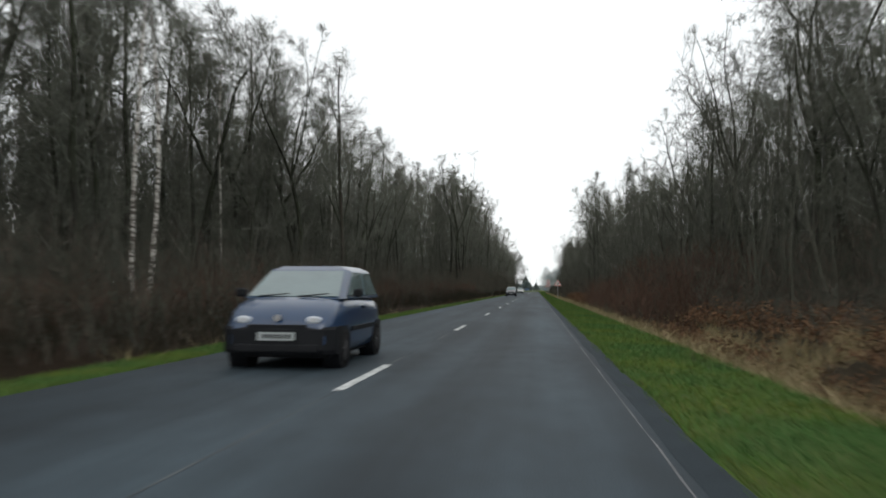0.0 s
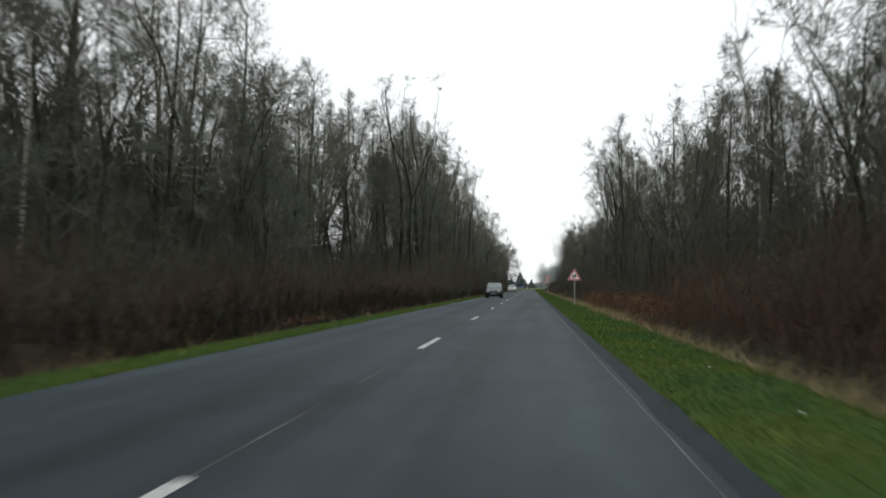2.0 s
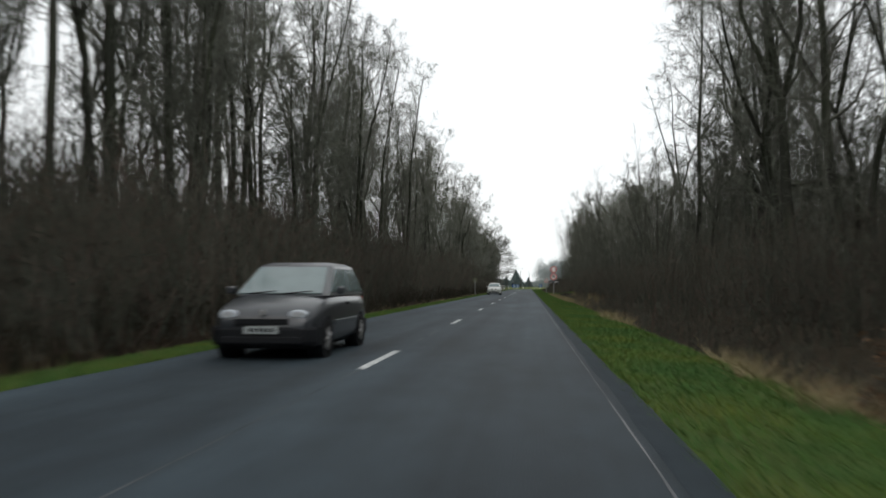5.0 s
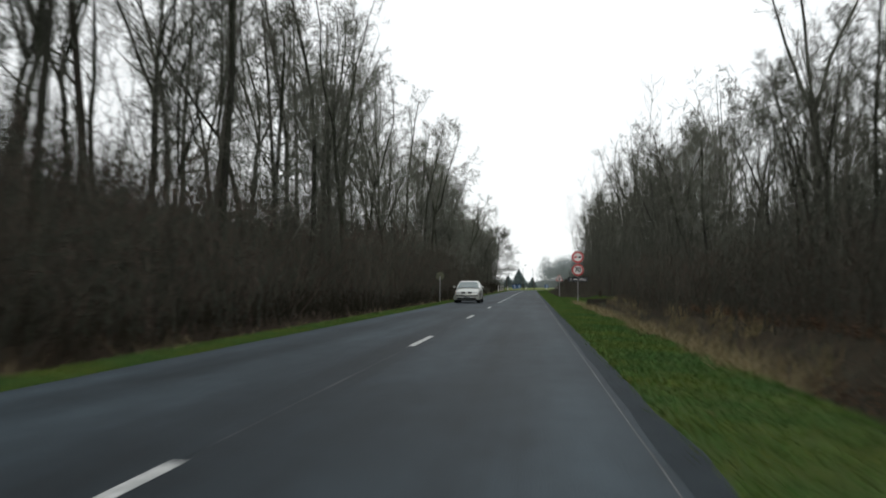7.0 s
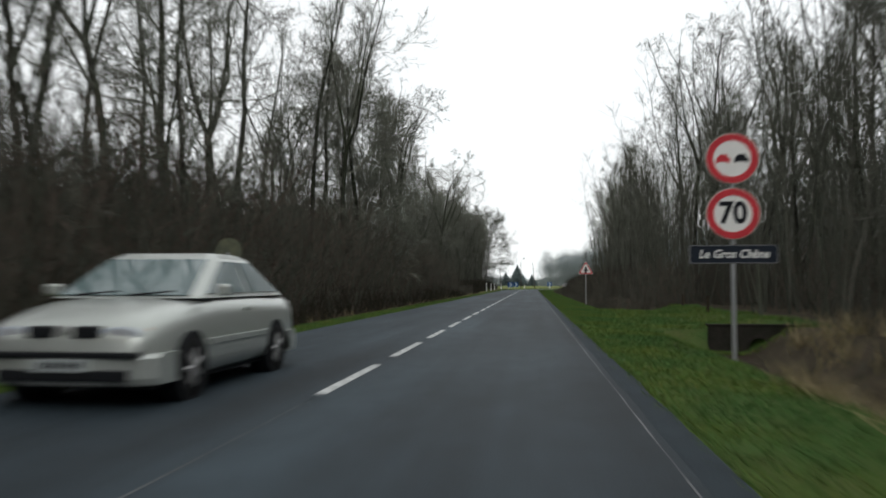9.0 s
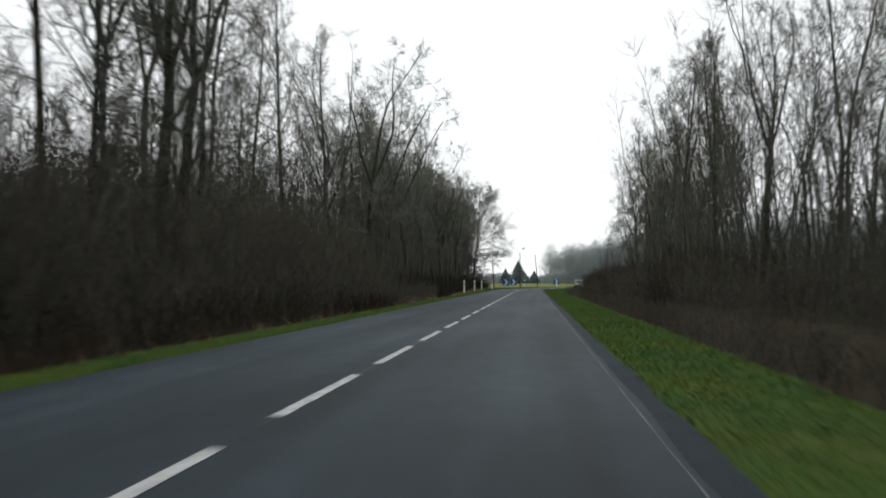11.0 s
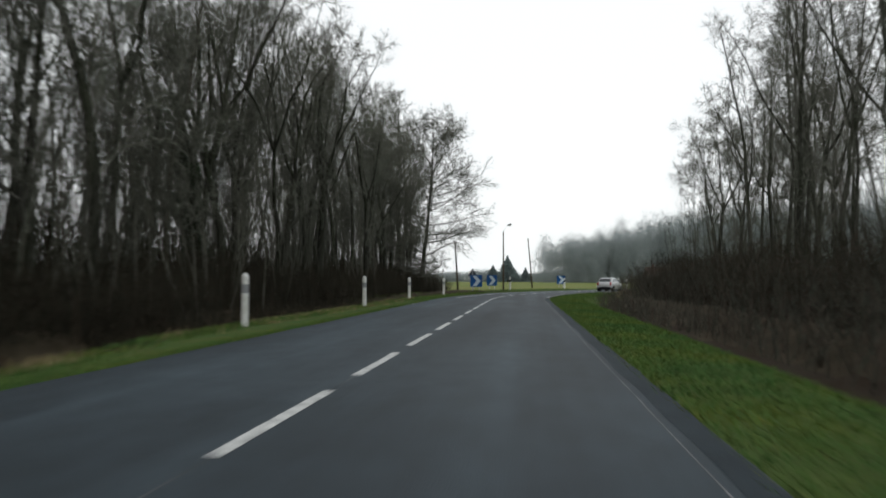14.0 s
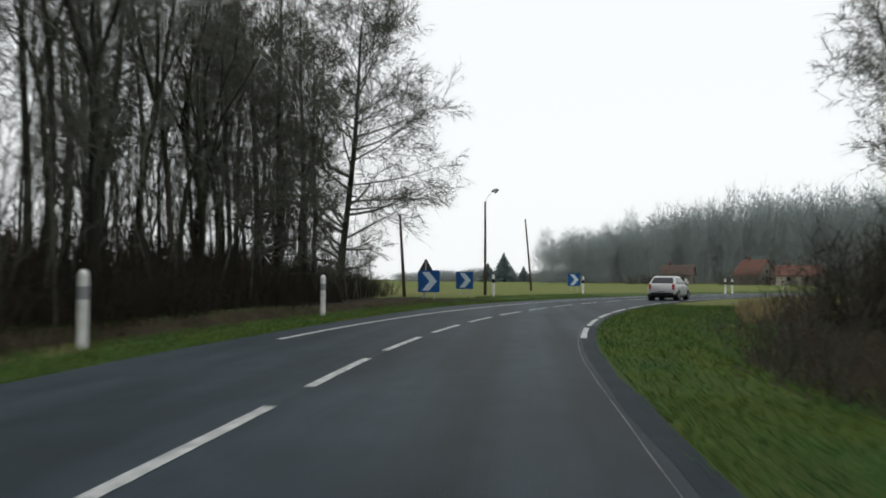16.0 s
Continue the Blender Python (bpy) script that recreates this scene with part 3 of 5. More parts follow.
for x, y, k, size in ((23.8, 392.4, 0, 0.85), (22.9, 384.6, 1, 0.9), (29.1, 397.4, 4, 0.9), (26.0, 388.0, 7, 0.9), (21.0, 379.0, 5, 0.95), (27.5, 381.0, 0, 0.9), (31.0, 390.0, 1, 0.9), (24.5, 376.0, 3, 0.9), (24.0, 380.5, 8, 1.1), (27.0, 386.0, 9, 1.1), (21.5, 375.5, 0, 0.9), (25.5, 393.0, 9, 1.0), (19.6, 383.4, 7, 0.85), (20.6, 372.0, 0, 0.9)):
    plant(kinds[k], x, y, size, 61 * y)
plant(spread_tree, -9.2, 262.0, 0.9, 250)
plant(spread_tree, -10.4, 388.0, 0.72, 310)
for x, y, size in ((-12.0, 220.0, 1.0), (-14.2, 226.0, 1.05), (-13.0, 213.0, 0.92), (-15.5, 231.0, 1.0), (-11.6, 205.0, 0.9)):
    plant(larch, x, y, size, 40 * y)
plant(ivy, -11.6, 314.5, 1.0, 20)
plant(ivy, -13.4, 319.5, 0.9, 200)
plant(ivy, -12.2, 350.0, 1.0, 60)

# ---- coppice, undergrowth, bracken and grass: what nobody could count ----


def coppice_mesh(seed, long, deep, count, low, high, twigs, thick=1.0):
    """Thin crooked poles and saplings with rising side branches and fine twigs."""
    rng, g = random.Random(seed), Shape()
    for _ in range(count):
        x, y, h = rng.uniform(-deep / 2, deep / 2), rng.uniform(0, long), rng.uniform(low, high)
        pole = bent(rng, (x, y, -0.3), (rng.uniform(-0.2, 0.2), rng.uniform(-0.2, 0.2), 1), h, 6, 0.09, 0.05)
        r = rng.uniform(0.02, 0.055) * thick
        g.tube(pole, [r, r * 0.9, r * 0.78, r * 0.62, r * 0.45, r * 0.28, 0.006], 4)
        for _ in range(twigs):
            t = rng.uniform(0.06, 1.0) ** 0.55
            p, d = on_path(pole, min(t, 0.99))
            l = h * rng.uniform(0.10, 0.24) * (1.3 - 0.9 * t)
            arm = bent(rng, p, outward(rng, d, rng.uniform(0.4, 1.0)), l, 2, 0.16, 0.08)
            g.tube(arm, [0.013, 0.009, 0.004], 3)
            for _ in range(5):
                v, e = on_path(arm, rng.uniform(0.1, 0.98))
                g.tube([v, v + outward(rng, e, rng.uniform(0.35, 0.9)) * l * rng.uniform(0.25, 0.6)], [0.007, 0], 3)
    return g.mesh("coppice", STEM)


def wood_mesh(seed, long, deep, count, low, high, twigs, upright=False, girth=0.055, mat=STEM):
    """Many bare stems with coarse twigs, for woodland that is only seen from afar or through other trees."""
    rng, g = random.Random(seed), Shape()
    for _ in range(count):
        x, y, h = rng.uniform(0, long), rng.uniform(-deep / 2, deep / 2), rng.uniform(low, high)
        if upright:
            x, y = y, x
        stem = bent(rng, (x, y, -0.3), (rng.gauss(0, 0.05), rng.gauss(0, 0.05), 1), h, 3, 0.05, 0.05)
        r = rng.uniform(0.05, 0.11) * min(1.0, girth / 0.045)
        g.tube(stem, [r, r * 0.8, r * 0.5, 0.02], 3)
        for _ in range(twigs):
            p, d = on_path(stem, rng.uniform(0.06, 1.0))
            tip = p + outward(rng, d, rng.uniform(0.35, 1.0)) * rng.uniform(1.2, 3.8)
            g.tube([p, tip], [girth, 0], 3)
    return g.mesh("wood", mat)


def brush_mesh(seed, long, deep, count, low, high, mat=None):
    """A thicket of thin arching stems with many twigs."""
    rng, g = random.Random(seed), Shape()
    for _ in range(count):
        x, y = max(-0.42 * deep, min(0.42 * deep, rng.gauss(0, deep / 3.2))), rng.uniform(0, long)
        h = rng.uniform(low, high) * (1 - 0.35 * min(1, abs(x) / deep * 1.6))
        d = (max(-0.4, min(0.4, rng.gauss(0, 0.26))) - 0.1 * x / deep, max(-0.5, min(0.5, rng.gauss(0, 0.3))), 1)
        stem = bent(rng, (x, y, -0.15), d, h, 4, 0.14, 0.05)
        g.tube(stem, [0.014, 0.012, 0.010, 0.007, 0], 3)
        for _ in range(8):
            p, e = on_path(stem, rng.uniform(0.12, 1.0))
            l = h * rng.uniform(0.14, 0.34)
            g.tube([p, p + outward(rng, e, rng.uniform(0.35, 1.1)) * l], [0.009, 0], 3)
    return g.mesh("undergrowth", mat or BRUSH)


def bracken_mesh(seed, long, deep, count, high):
    """Dead fronds: bent stalks with narrow drooping leaflets."""
    rng, g = random.Random(seed), Shape()
    for _ in range(count):
        x, y = rng.uniform(-deep / 2, deep / 2), rng.uniform(0, long)
        h = high * rng.uniform(0.5, 1.1)
        stalk = bent(rng, (x, y, -0.05), (rng.gauss(0, 0.5), rng.gauss(0, 0.5), 1), h, 3, 0.25, -0.25)
        for k in range(7):
            p, e = on_path(stalk, 0.2 + 0.11 * k)
            w = outward(rng, e, rng.uniform(0.8, 1.4)) * h * rng.uniform(0.10, 0.22)
            s = e.cross(w).normalized() * 0.012 + e * 0.022
            n = len(g.v)
            g.v += [tuple(p - s), tuple(p + s), tuple(p + w + Vector((0, 0, -0.06)))]
            g.f.append((n, n + 1, n + 2))
    return g.mesh("bracken", BRACKEN)


def blades_mesh(name, seed, spots, low, high, mat, width, flop=0.9):
    """Single grass blades on given spots."""
    rng, g = random.Random(seed), Shape()
    for x, y, z in spots:
        h, q = rng.uniform(low, high), rng.uniform(0, 2 * math.pi)
        a, b = math.cos(q) * width, math.sin(q) * width
        n = len(g.v)
        g.v += [(x - a, y - b, z - 0.01), (x + a, y + b, z - 0.01), (x + rng.gauss(0, flop) * h, y + rng.gauss(0, flop) * h, z + h)]
        g.f.append((n, n + 1, n + 2))
    return g.mesh(name, mat)


POLES = [coppice_mesh(40 + k, 10, 8, 26, 6, 12, 15) for k in range(3)]
HIGH_POLES = [coppice_mesh(50 + k, 10, 7, 16, 12, 18, 26, 1.4) for k in range(3)]
DEEP_WOOD = [wood_mesh(130 + k, 9, 12, 46, 9, 19, 34, True) for k in range(3)]
THICKET = [brush_mesh(60 + k, 8, 4.0, 210, 1.8, 4.0) for k in range(3)]
# Thickets in the darkened colour, for undergrowth that stands in shade.
SHADE_THICKET = [brush_mesh(68 + k, 8, 3.6, 260, 1.2, 2.8, SHADE_BRUSH) for k in range(2)]
LOW_SHADE = [brush_mesh(63 + k, 8, 2.2, 170, 0.6, 1.5, SHADE_BRUSH) for k in range(2)]
RED_THICKET = [brush_mesh(65 + k, 8, 3.4, 230, 1.0, 2.6, RED_BRUSH) for k in range(2)]
LOW_THICKET = [brush_mesh(70 + k, 8, 2.6, 150, 0.7, 1.9) for k in range(2)]
FERN = [bracken_mesh(80 + k, 6, 2.6, 430, 0.95) for k in range(2)]


def row(name, meshes, label, category, side, y0, y1, d, pitch, jitter=0.6, low=0.9, high=1.1, drop=0.0):
    """Copies of a patch, end to end along the road at a distance from its centre."""
    s, n = y0, 0
    while s < y1 - 0.3 * pitch:
        off = side * (d + rnd.uniform(-jitter, jitter))
        (x, y), a = (along(s, off), centre(s)[2]) if side > 0 else ((off, s), 0.0)
        k = rnd.uniform(low, high)
        me = meshes[n % len(meshes)]
        ob = stuff(name, me, label, category, pose(x, y, ground_z(x, y) - drop, 0, 0, -math.degrees(a)) @ Matrix.Diagonal((k * rnd.choice((-1, 1)), 1.0, k, 1)))
        s, n = s + pitch, n + 1


SHD = "tangled thicket with the shade under the trees put into its colour"
COP, BRU, FRN = "dense grey-brown coppice poles and saplings without leaves", "brown leafless roadside undergrowth of thin stems", "rust-brown dead bracken on the ditch bank"
row("coppice", POLES, COP, "saplings", -1, 0, 135, 13, 9, low=0.45, high=0.65)
row("coppice", POLES, COP, "saplings", -1, 135, 396, 11.5, 12, low=0.7)
row("tall_coppice", HIGH_POLES, COP, "saplings", -1, 318, 392, 16, 13)
row("tall_coppice", HIGH_POLES, COP, "saplings", 1, 230, 352, 16, 10)
row("coppice", POLES, COP, "saplings", -1, 0, 135, 20, 12, high=1.1)
row("coppice", POLES, COP, "saplings", 1, 0, 312, 13.5, 10)
row("coppice", POLES, COP, "saplings", 1, 312, 372, 15, 11, low=0.7, high=0.9)
row("coppice", POLES, COP, "saplings", -1, 388, 400, 9.5, 6, low=0.35, high=0.5)
row("coppice", POLES, COP, "saplings", 1, 0, 300, 21, 13, high=1.0)
row("coppice", POLES, COP, "saplings", -1, 292, 350, 12, 7)
row("coppice", POLES, COP, "saplings", -1, 292, 350, 17, 10, low=0.6, high=0.9)
row("coppice", POLES, COP, "saplings", -1, 350, 394, 14, 8)
row("coppice", POLES, COP, "saplings", -1, 338, 378, 18, 7, low=0.7, high=0.95)
DEEP = "deep grey-brown leafless woodland behind the roadside trees"
row("deep_wood", DEEP_WOOD, DEEP, "wood", -1, 0, 150, 34, 11, high=1.1)
row("deep_wood", DEEP_WOOD, DEEP, "wood", -1, -10, 150, 46, 11, high=1.1)
row("deep_wood", DEEP_WOOD, DEEP, "wood", -1, 62, 136, 27, 10, low=0.75, high=0.95)
row("deep_wood", DEEP_WOOD, DEEP, "wood", -1, 146, 224, 27, 10, low=0.42, high=0.6)
forest(-1, 134, 172, 12, 22, 4.0, (0, 5, 2), 0.9, 1.05)
forest(-1, 134, 178, 17, 25, 3.4, (5, 7, 0, 6), 0.9, 1.05)
row("deep_wood", DEEP_WOOD, DEEP, "wood", -1, 290, 326, 24, 10, low=0.6, high=0.8)
row("undergrowth", THICKET, BRU, "bushes", -1, 286, 330, 13, 6, low=0.95, high=1.25)
row("deep_wood", DEEP_WOOD, DEEP, "wood", -1, 322, 348, 26, 9, low=0.5, high=0.65)
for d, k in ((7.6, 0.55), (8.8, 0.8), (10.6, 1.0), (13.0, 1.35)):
    row("bramble", SHADE_THICKET, SHD, "bushes", -1, 318, 400, d, 4.5, low=0.85 * k, high=1.15 * k)
row("deep_wood", DEEP_WOOD, DEEP, "wood", 1, 0, 312, 32, 11, low=0.75, high=0.95)
row("deep_wood", DEEP_WOOD, DEEP, "wood", 1, 0, 290, 43, 11, low=0.75, high=0.95)
row("undergrowth", THICKET, BRU, "bushes", -1, 0, 130, 9.6, 8, low=0.8, high=1.0)
row("undergrowth", THICKET, BRU, "bushes", -1, 0, 130, 14, 8, low=0.9, high=1.2)
row("undergrowth", THICKET, BRU, "bushes", -1, 124, 300, 8.8, 5, low=1.2, high=1.5)
row("undergrowth", THICKET, BRU, "bushes", -1, 124, 300, 12, 5, low=1.5, high=1.95)
row("undergrowth", THICKET, BRU, "bushes", -1, 124, 310, 16, 5.5, low=2.0, high=2.5)
row("undergrowth", THICKET, BRU, "bushes", -1, 140, 262, 21, 6, low=1.6, high=2.0)
row("undergrowth", THICKET, BRU, "bushes", -1, 300, 322, 9.6, 4.5, low=0.6, high=0.85)
row("undergrowth", THICKET, BRU, "bushes", -1, 300, 324, 11.8, 5, low=0.7, high=0.95)
row("coppice", POLES, COP, "saplings", -1, 330, 372, 11, 8, low=0.5, high=0.8)
row("undergrowth", THICKET, BRU, "bushes", -1, 300, 330, 14, 6, low=0.65, high=0.95)
for a, b, d in ((30, 74, 9.6), (124, 222, 9.6)):
    row("undergrowth", THICKET, BRU, "bushes", 1, a, b, d, 7, low=0.75, high=1.05)
row("undergrowth", THICKET, BRU, "bushes", 1, 248, 372, 9.6, 7, low=0.55, high=0.85)
row("undergrowth", THICKET, BRU, "bushes", 1, 0, 285, 13.5, 7, low=0.9, high=1.2)
row("undergrowth", THICKET, BRU, "bushes", 1, 285, 380, 13.5, 7, low=0.5, high=0.75)
row("bramble", SHADE_THICKET, SHD, "bushes", 1, 284, 374, 11.0, 5, low=1.0, high=1.4)
RUS = "red-brown leafless bramble and shrub stems at the forest edge"
row("red_undergrowth", RED_THICKET, RUS, "bushes", -1, 4, 124, 8.0, 8.5, low=0.7, high=1.15)
row("red_undergrowth", RED_THICKET, RUS, "bushes", 1, 30, 74, 8.2, 6, low=0.9, high=1.3)
row("red_undergrowth", RED_THICKET, RUS, "bushes", 1, 36, 70, 11.5, 6, low=1.2, high=1.7)
# The ditch's shadow comes from the dark stem colour of this row.
row("low_bramble", LOW_SHADE, "low stems hanging into the ditch, its shade put into their colour", "bushes", -1, 0, 300, 6.6, 5, low=0.8, high=1.1)
row("low_undergrowth", LOW_THICKET, BRU, "bushes", -1, 0, 300, 7.4, 8, low=0.8, high=1.1)
row("low_undergrowth", LOW_THICKET, BRU, "bushes", -1, 300, 322, 7.4, 5.5, low=0.7, high=1.0)
row("undergrowth", THICKET, BRU, "bushes", -1, 222, 268, 11, 5, low=1.8, high=2.2)
for a, b in ((32, 74), (124, 222)):
    row("low_undergrowth", LOW_THICKET, BRU, "bushes", 1, a, b, 7.2, 8, low=0.7, high=1.0)
row("low_undergrowth", LOW_THICKET, BRU, "bushes", 1, 217, 226, 9.8, 4, low=0.8, high=1.1)
row("low_undergrowth", LOW_THICKET, BRU, "bushes", 1, 0, 34, 9.5, 7, low=0.8, high=1.1)
row("low_undergrowth", LOW_THICKET, BRU, "bushes", 1, 84, 126, 10, 8, low=0.8, high=1.1)
row("low_undergrowth", LOW_THICKET, BRU, "bushes", 1, 248, 376, 7.6, 8, low=0.7, high=1.0)
for a, b in ((0, 32), (76, 124), (176, 196)):
    for d in (7.2, 9.2, 11.0):
        if d < 10 or b < 130:
            row("bracken", FERN, FRN, "bracken", 1, a, b, d, 4.5, low=0.8 if b < 130 else 0.4, high=1.2 if b < 130 else 0.7)
for x, y, size in ((13.2, 377.5, 0.8), (15.2, 380.5, 1.0), (18.0, 377.0, 1.2), (17.5, 384.5, 1.05), (20.0, 382.0, 1.3), (16.0, 374.0, 1.1), (22.0, 389.0, 1.2), (19.0, 390.5, 0.9)):
    stuff("undergrowth", THICKET[int(x) % 3], BRU, "bushes", pose(x, y, ground_z(x, y), 0, 0, -35) @ Matrix.Diagonal((size, 0.8, size, 1)))
row("bracken", FERN, FRN, "bracken", -1, 60, 100, 6.6, 6, low=0.35, high=0.55)

VERGE = random.Random(9)


def spots(side, y0, y1, d0, d1, count, world_place, clump=0):
    """Random places on the verge; clump gathers them into tufts of a patch."""
    out, tufts = [], [(VERGE.uniform(y0 + 0.4, y1 - 0.4), VERGE.uniform(d0, d1)) for _ in range(clump)]
    for _ in range(count):
        s, d = VERGE.uniform(y0, y1), VERGE.uniform(d0, d1)
        if clump:
            s, d = VERGE.choice(tufts)
            s, d = s + VERGE.gauss(0, 0.35), d + VERGE.gauss(0, 0.14)
        x, y = along(s, side * d)
        out.append((x, y, ground_z(x, y)) if world_place else (side * d, s, ground_z(side * d, 100 + s)))
    return out


GR, SG = "short green winter grass on the road verge", "pale dry grass along the ditch edge"
for side, d0, d1, n in ((1, 3.34, 5.5, 13000), (-1, 3.3, 4.8, 9000)):
    patches = [blades_mesh("verge_grass", 90 + k + side, spots(side, 0, 10, d0, d1, n, False), 0.03, 0.10, BLADE, 0.008) for k in range(3)]
    straw = [blades_mesh("dry_grass", 95 + k + side, spots(side, 0, 10, d1 - 0.3, d1 + 0.7, 1500 if side > 0 else 160, False, 0 if k == 2 else 9), 0.10, 0.45, STRAW, 0.008) for k in range(3)]
    for k in range(36):
        stuff("verge_grass", patches[k % 3], GR, "grass", pose(0, 10 * k, 0))
        if side < 0 or k < 22 and k not in (13, 15, 16):
            stuff("dry_grass", straw[2 if side > 0 and k < 7 else k % 2], SG, "grass", pose(0, 10 * k, 0))
for k in range(10):
    tall = blades_mesh("tall_dry_grass", 110 + k % 2, spots(1, 0, 10, 6.2, 8.8, 1700, False, 14), 0.25, 0.75, STRAW, 0.010, 0.4)
    stuff("tall_dry_grass", tall, "tall straw-coloured dry grass on the ditch bank", "grass", pose(0 if k < 4 else -0.8, 178 + 10 * k if k < 4 else 10 * (k - 4), 0))
stuff("tall_dry_grass", blades_mesh("tall_dry_grass", 115, spots(1, 218, 229, 8.0, 10.5, 1400, True, 22), 0.2, 0.7, STRAW, 0.010, 0.4), "tall straw-coloured dry grass on the ditch bank", "grass")
stuff("tall_dry_grass", blades_mesh("tall_dry_grass", 114, spots(1, 377, 394, 7.2, 10.5, 5200, True), 0.2, 0.6, STRAW, 0.012, 0.4), "tall straw-coloured dry grass at the bend's corner", "grass")
stuff("verge_grass", blades_mesh("verge_grass", 93, spots(-1, 320, 362, 4.6, 6.3, 15000, True), 0.04, 0.13, BLADE, 0.009), GR, "grass")
stuff("dry_grass", blades_mesh("dry_grass", 92, spots(-1, 318, 366, 4.4, 6.4, 3000, True, 60), 0.06, 0.2, STRAW, 0.008), SG, "grass")
stuff("verge_grass", blades_mesh("verge_grass", 99, spots(1, 360, 392, 3.42, 8.0, 26000, True), 0.04, 0.14, BLADE, 0.009), GR, "grass")
stuff("verge_grass", blades_mesh("verge_grass", 96, spots(-1, 360, 380, 3.34, 4.4, 8000, True), 0.04, 0.13, BLADE, 0.009), GR, "grass")
stuff("verge_grass", blades_mesh("verge_grass", 97, spots(1, 229.8, 249.5, 5.3, 9.9, 20000, True), 0.05, 0.16, BLADE, 0.009), GR, "grass")
stuff("verge_grass", blades_mesh("verge_grass", 98, spots(-1, 360, 410, 4.3, 8.5, 24000, True), 0.04, 0.16, BLADE, 0.009), GR, "grass")


# ---- far woods and conifers beyond the field ----


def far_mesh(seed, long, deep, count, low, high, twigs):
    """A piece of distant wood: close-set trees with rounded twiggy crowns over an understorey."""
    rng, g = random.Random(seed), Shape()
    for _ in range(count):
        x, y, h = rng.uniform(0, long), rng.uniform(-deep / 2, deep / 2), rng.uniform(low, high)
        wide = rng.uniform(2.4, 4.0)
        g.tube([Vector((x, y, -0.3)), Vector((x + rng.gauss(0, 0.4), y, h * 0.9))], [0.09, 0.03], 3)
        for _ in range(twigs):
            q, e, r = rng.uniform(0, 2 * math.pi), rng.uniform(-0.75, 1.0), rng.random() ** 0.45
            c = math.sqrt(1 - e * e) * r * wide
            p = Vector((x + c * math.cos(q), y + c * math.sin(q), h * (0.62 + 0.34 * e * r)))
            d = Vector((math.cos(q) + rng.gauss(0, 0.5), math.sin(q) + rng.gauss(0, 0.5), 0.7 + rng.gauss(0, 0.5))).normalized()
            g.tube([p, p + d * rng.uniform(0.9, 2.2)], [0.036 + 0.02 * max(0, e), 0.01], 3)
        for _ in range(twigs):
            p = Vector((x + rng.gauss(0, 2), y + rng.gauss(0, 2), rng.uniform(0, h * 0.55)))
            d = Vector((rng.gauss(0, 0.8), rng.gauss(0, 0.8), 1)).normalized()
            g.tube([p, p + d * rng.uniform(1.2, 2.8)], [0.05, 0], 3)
    return g.mesh("wood", HAZED_STEM)


# Far woods look hazy only through their paled stem colour.
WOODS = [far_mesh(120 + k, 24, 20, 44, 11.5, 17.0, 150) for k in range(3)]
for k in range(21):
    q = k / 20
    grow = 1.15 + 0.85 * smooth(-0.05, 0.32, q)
    stuff("far_wood", WOODS[k % 3], "distant bare wood beyond the field, haze put into its colour", "wood", pose(9 + 205 * q, 640 - 150 * q * q + 9 * (k % 2), 0, 0, 0, -18 - 40 * q) @ Matrix.Diagonal((1, 1, grow, 1)))


def conifer(seed, height, wide):
    rng, trunk, crown = random.Random(seed), Shape(), Shape()
    trunk.tube([Vector((0, 0, -0.2)), Vector((0, 0, height * 0.95))], [0.22, 0.03], 6)
    for _ in range(420):
        t = rng.random() ** 1.25
        q = rng.uniform(0, 2 * math.pi)
        p = Vector((0, 0, height * (0.08 + 0.92 * t)))
        r = wide * (1 - t) * rng.uniform(0.6, 1.05) + 0.15
        tip = p + Vector((math.cos(q) * r, math.sin(q) * r, -0.25 * r + rng.uniform(-0.1, 0.3)))
        crown.tube([p, p.lerp(tip, 0.6) + Vector((0, 0, 0.1)), tip], [0.08, 0.32, 0], 4)
    return trunk, crown


fir = thing("conifer_tree", "conifer standing beyond the field, haze put into its green", "tree", "conifers beyond the field")
trunk, crown = conifer(31, 12.8, 6.6)
part("trunk", trunk, BARK, fir), part("crown", crown, HAZED_NEEDLE, fir)
for k, (x, y, size) in enumerate(((-7.0, 726, 1.05), (-14.8, 735, 0.7), (2.2, 742, 0.6), (-4.0, 745, 0.62))):
    m = pose(x, y, 0, 0, 0, 47 * k)
    one = copy_thing(fir, m) if k else fir
    one.matrix_basis = m
    one.scale = (size * 1.35, size * 1.35, size)

for x, y, k in ((-8.2, 393, 0.55), (-9.5, 397, 0.6), (-7.6, 401, 0.5), (-11.5, 400, 0.7), (-9.0, 386, 0.65), (-13.0, 392, 0.8)):
    stuff("undergrowth", THICKET[int(y) % 3], BRU, "bushes", pose(x, y - 4, ground_z(x, y)) @ Matrix.Diagonal((0.8, 1.0, k, 1)))
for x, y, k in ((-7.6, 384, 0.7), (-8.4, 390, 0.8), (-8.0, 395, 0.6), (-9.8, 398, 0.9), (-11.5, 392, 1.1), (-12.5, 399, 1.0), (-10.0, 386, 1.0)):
    stuff("bramble", SHADE_THICKET[int(y) % 2], SHD, "bushes", pose(x, y - 4, ground_z(x, y)) @ Matrix.Diagonal((0.9, 1.0, k, 1)))
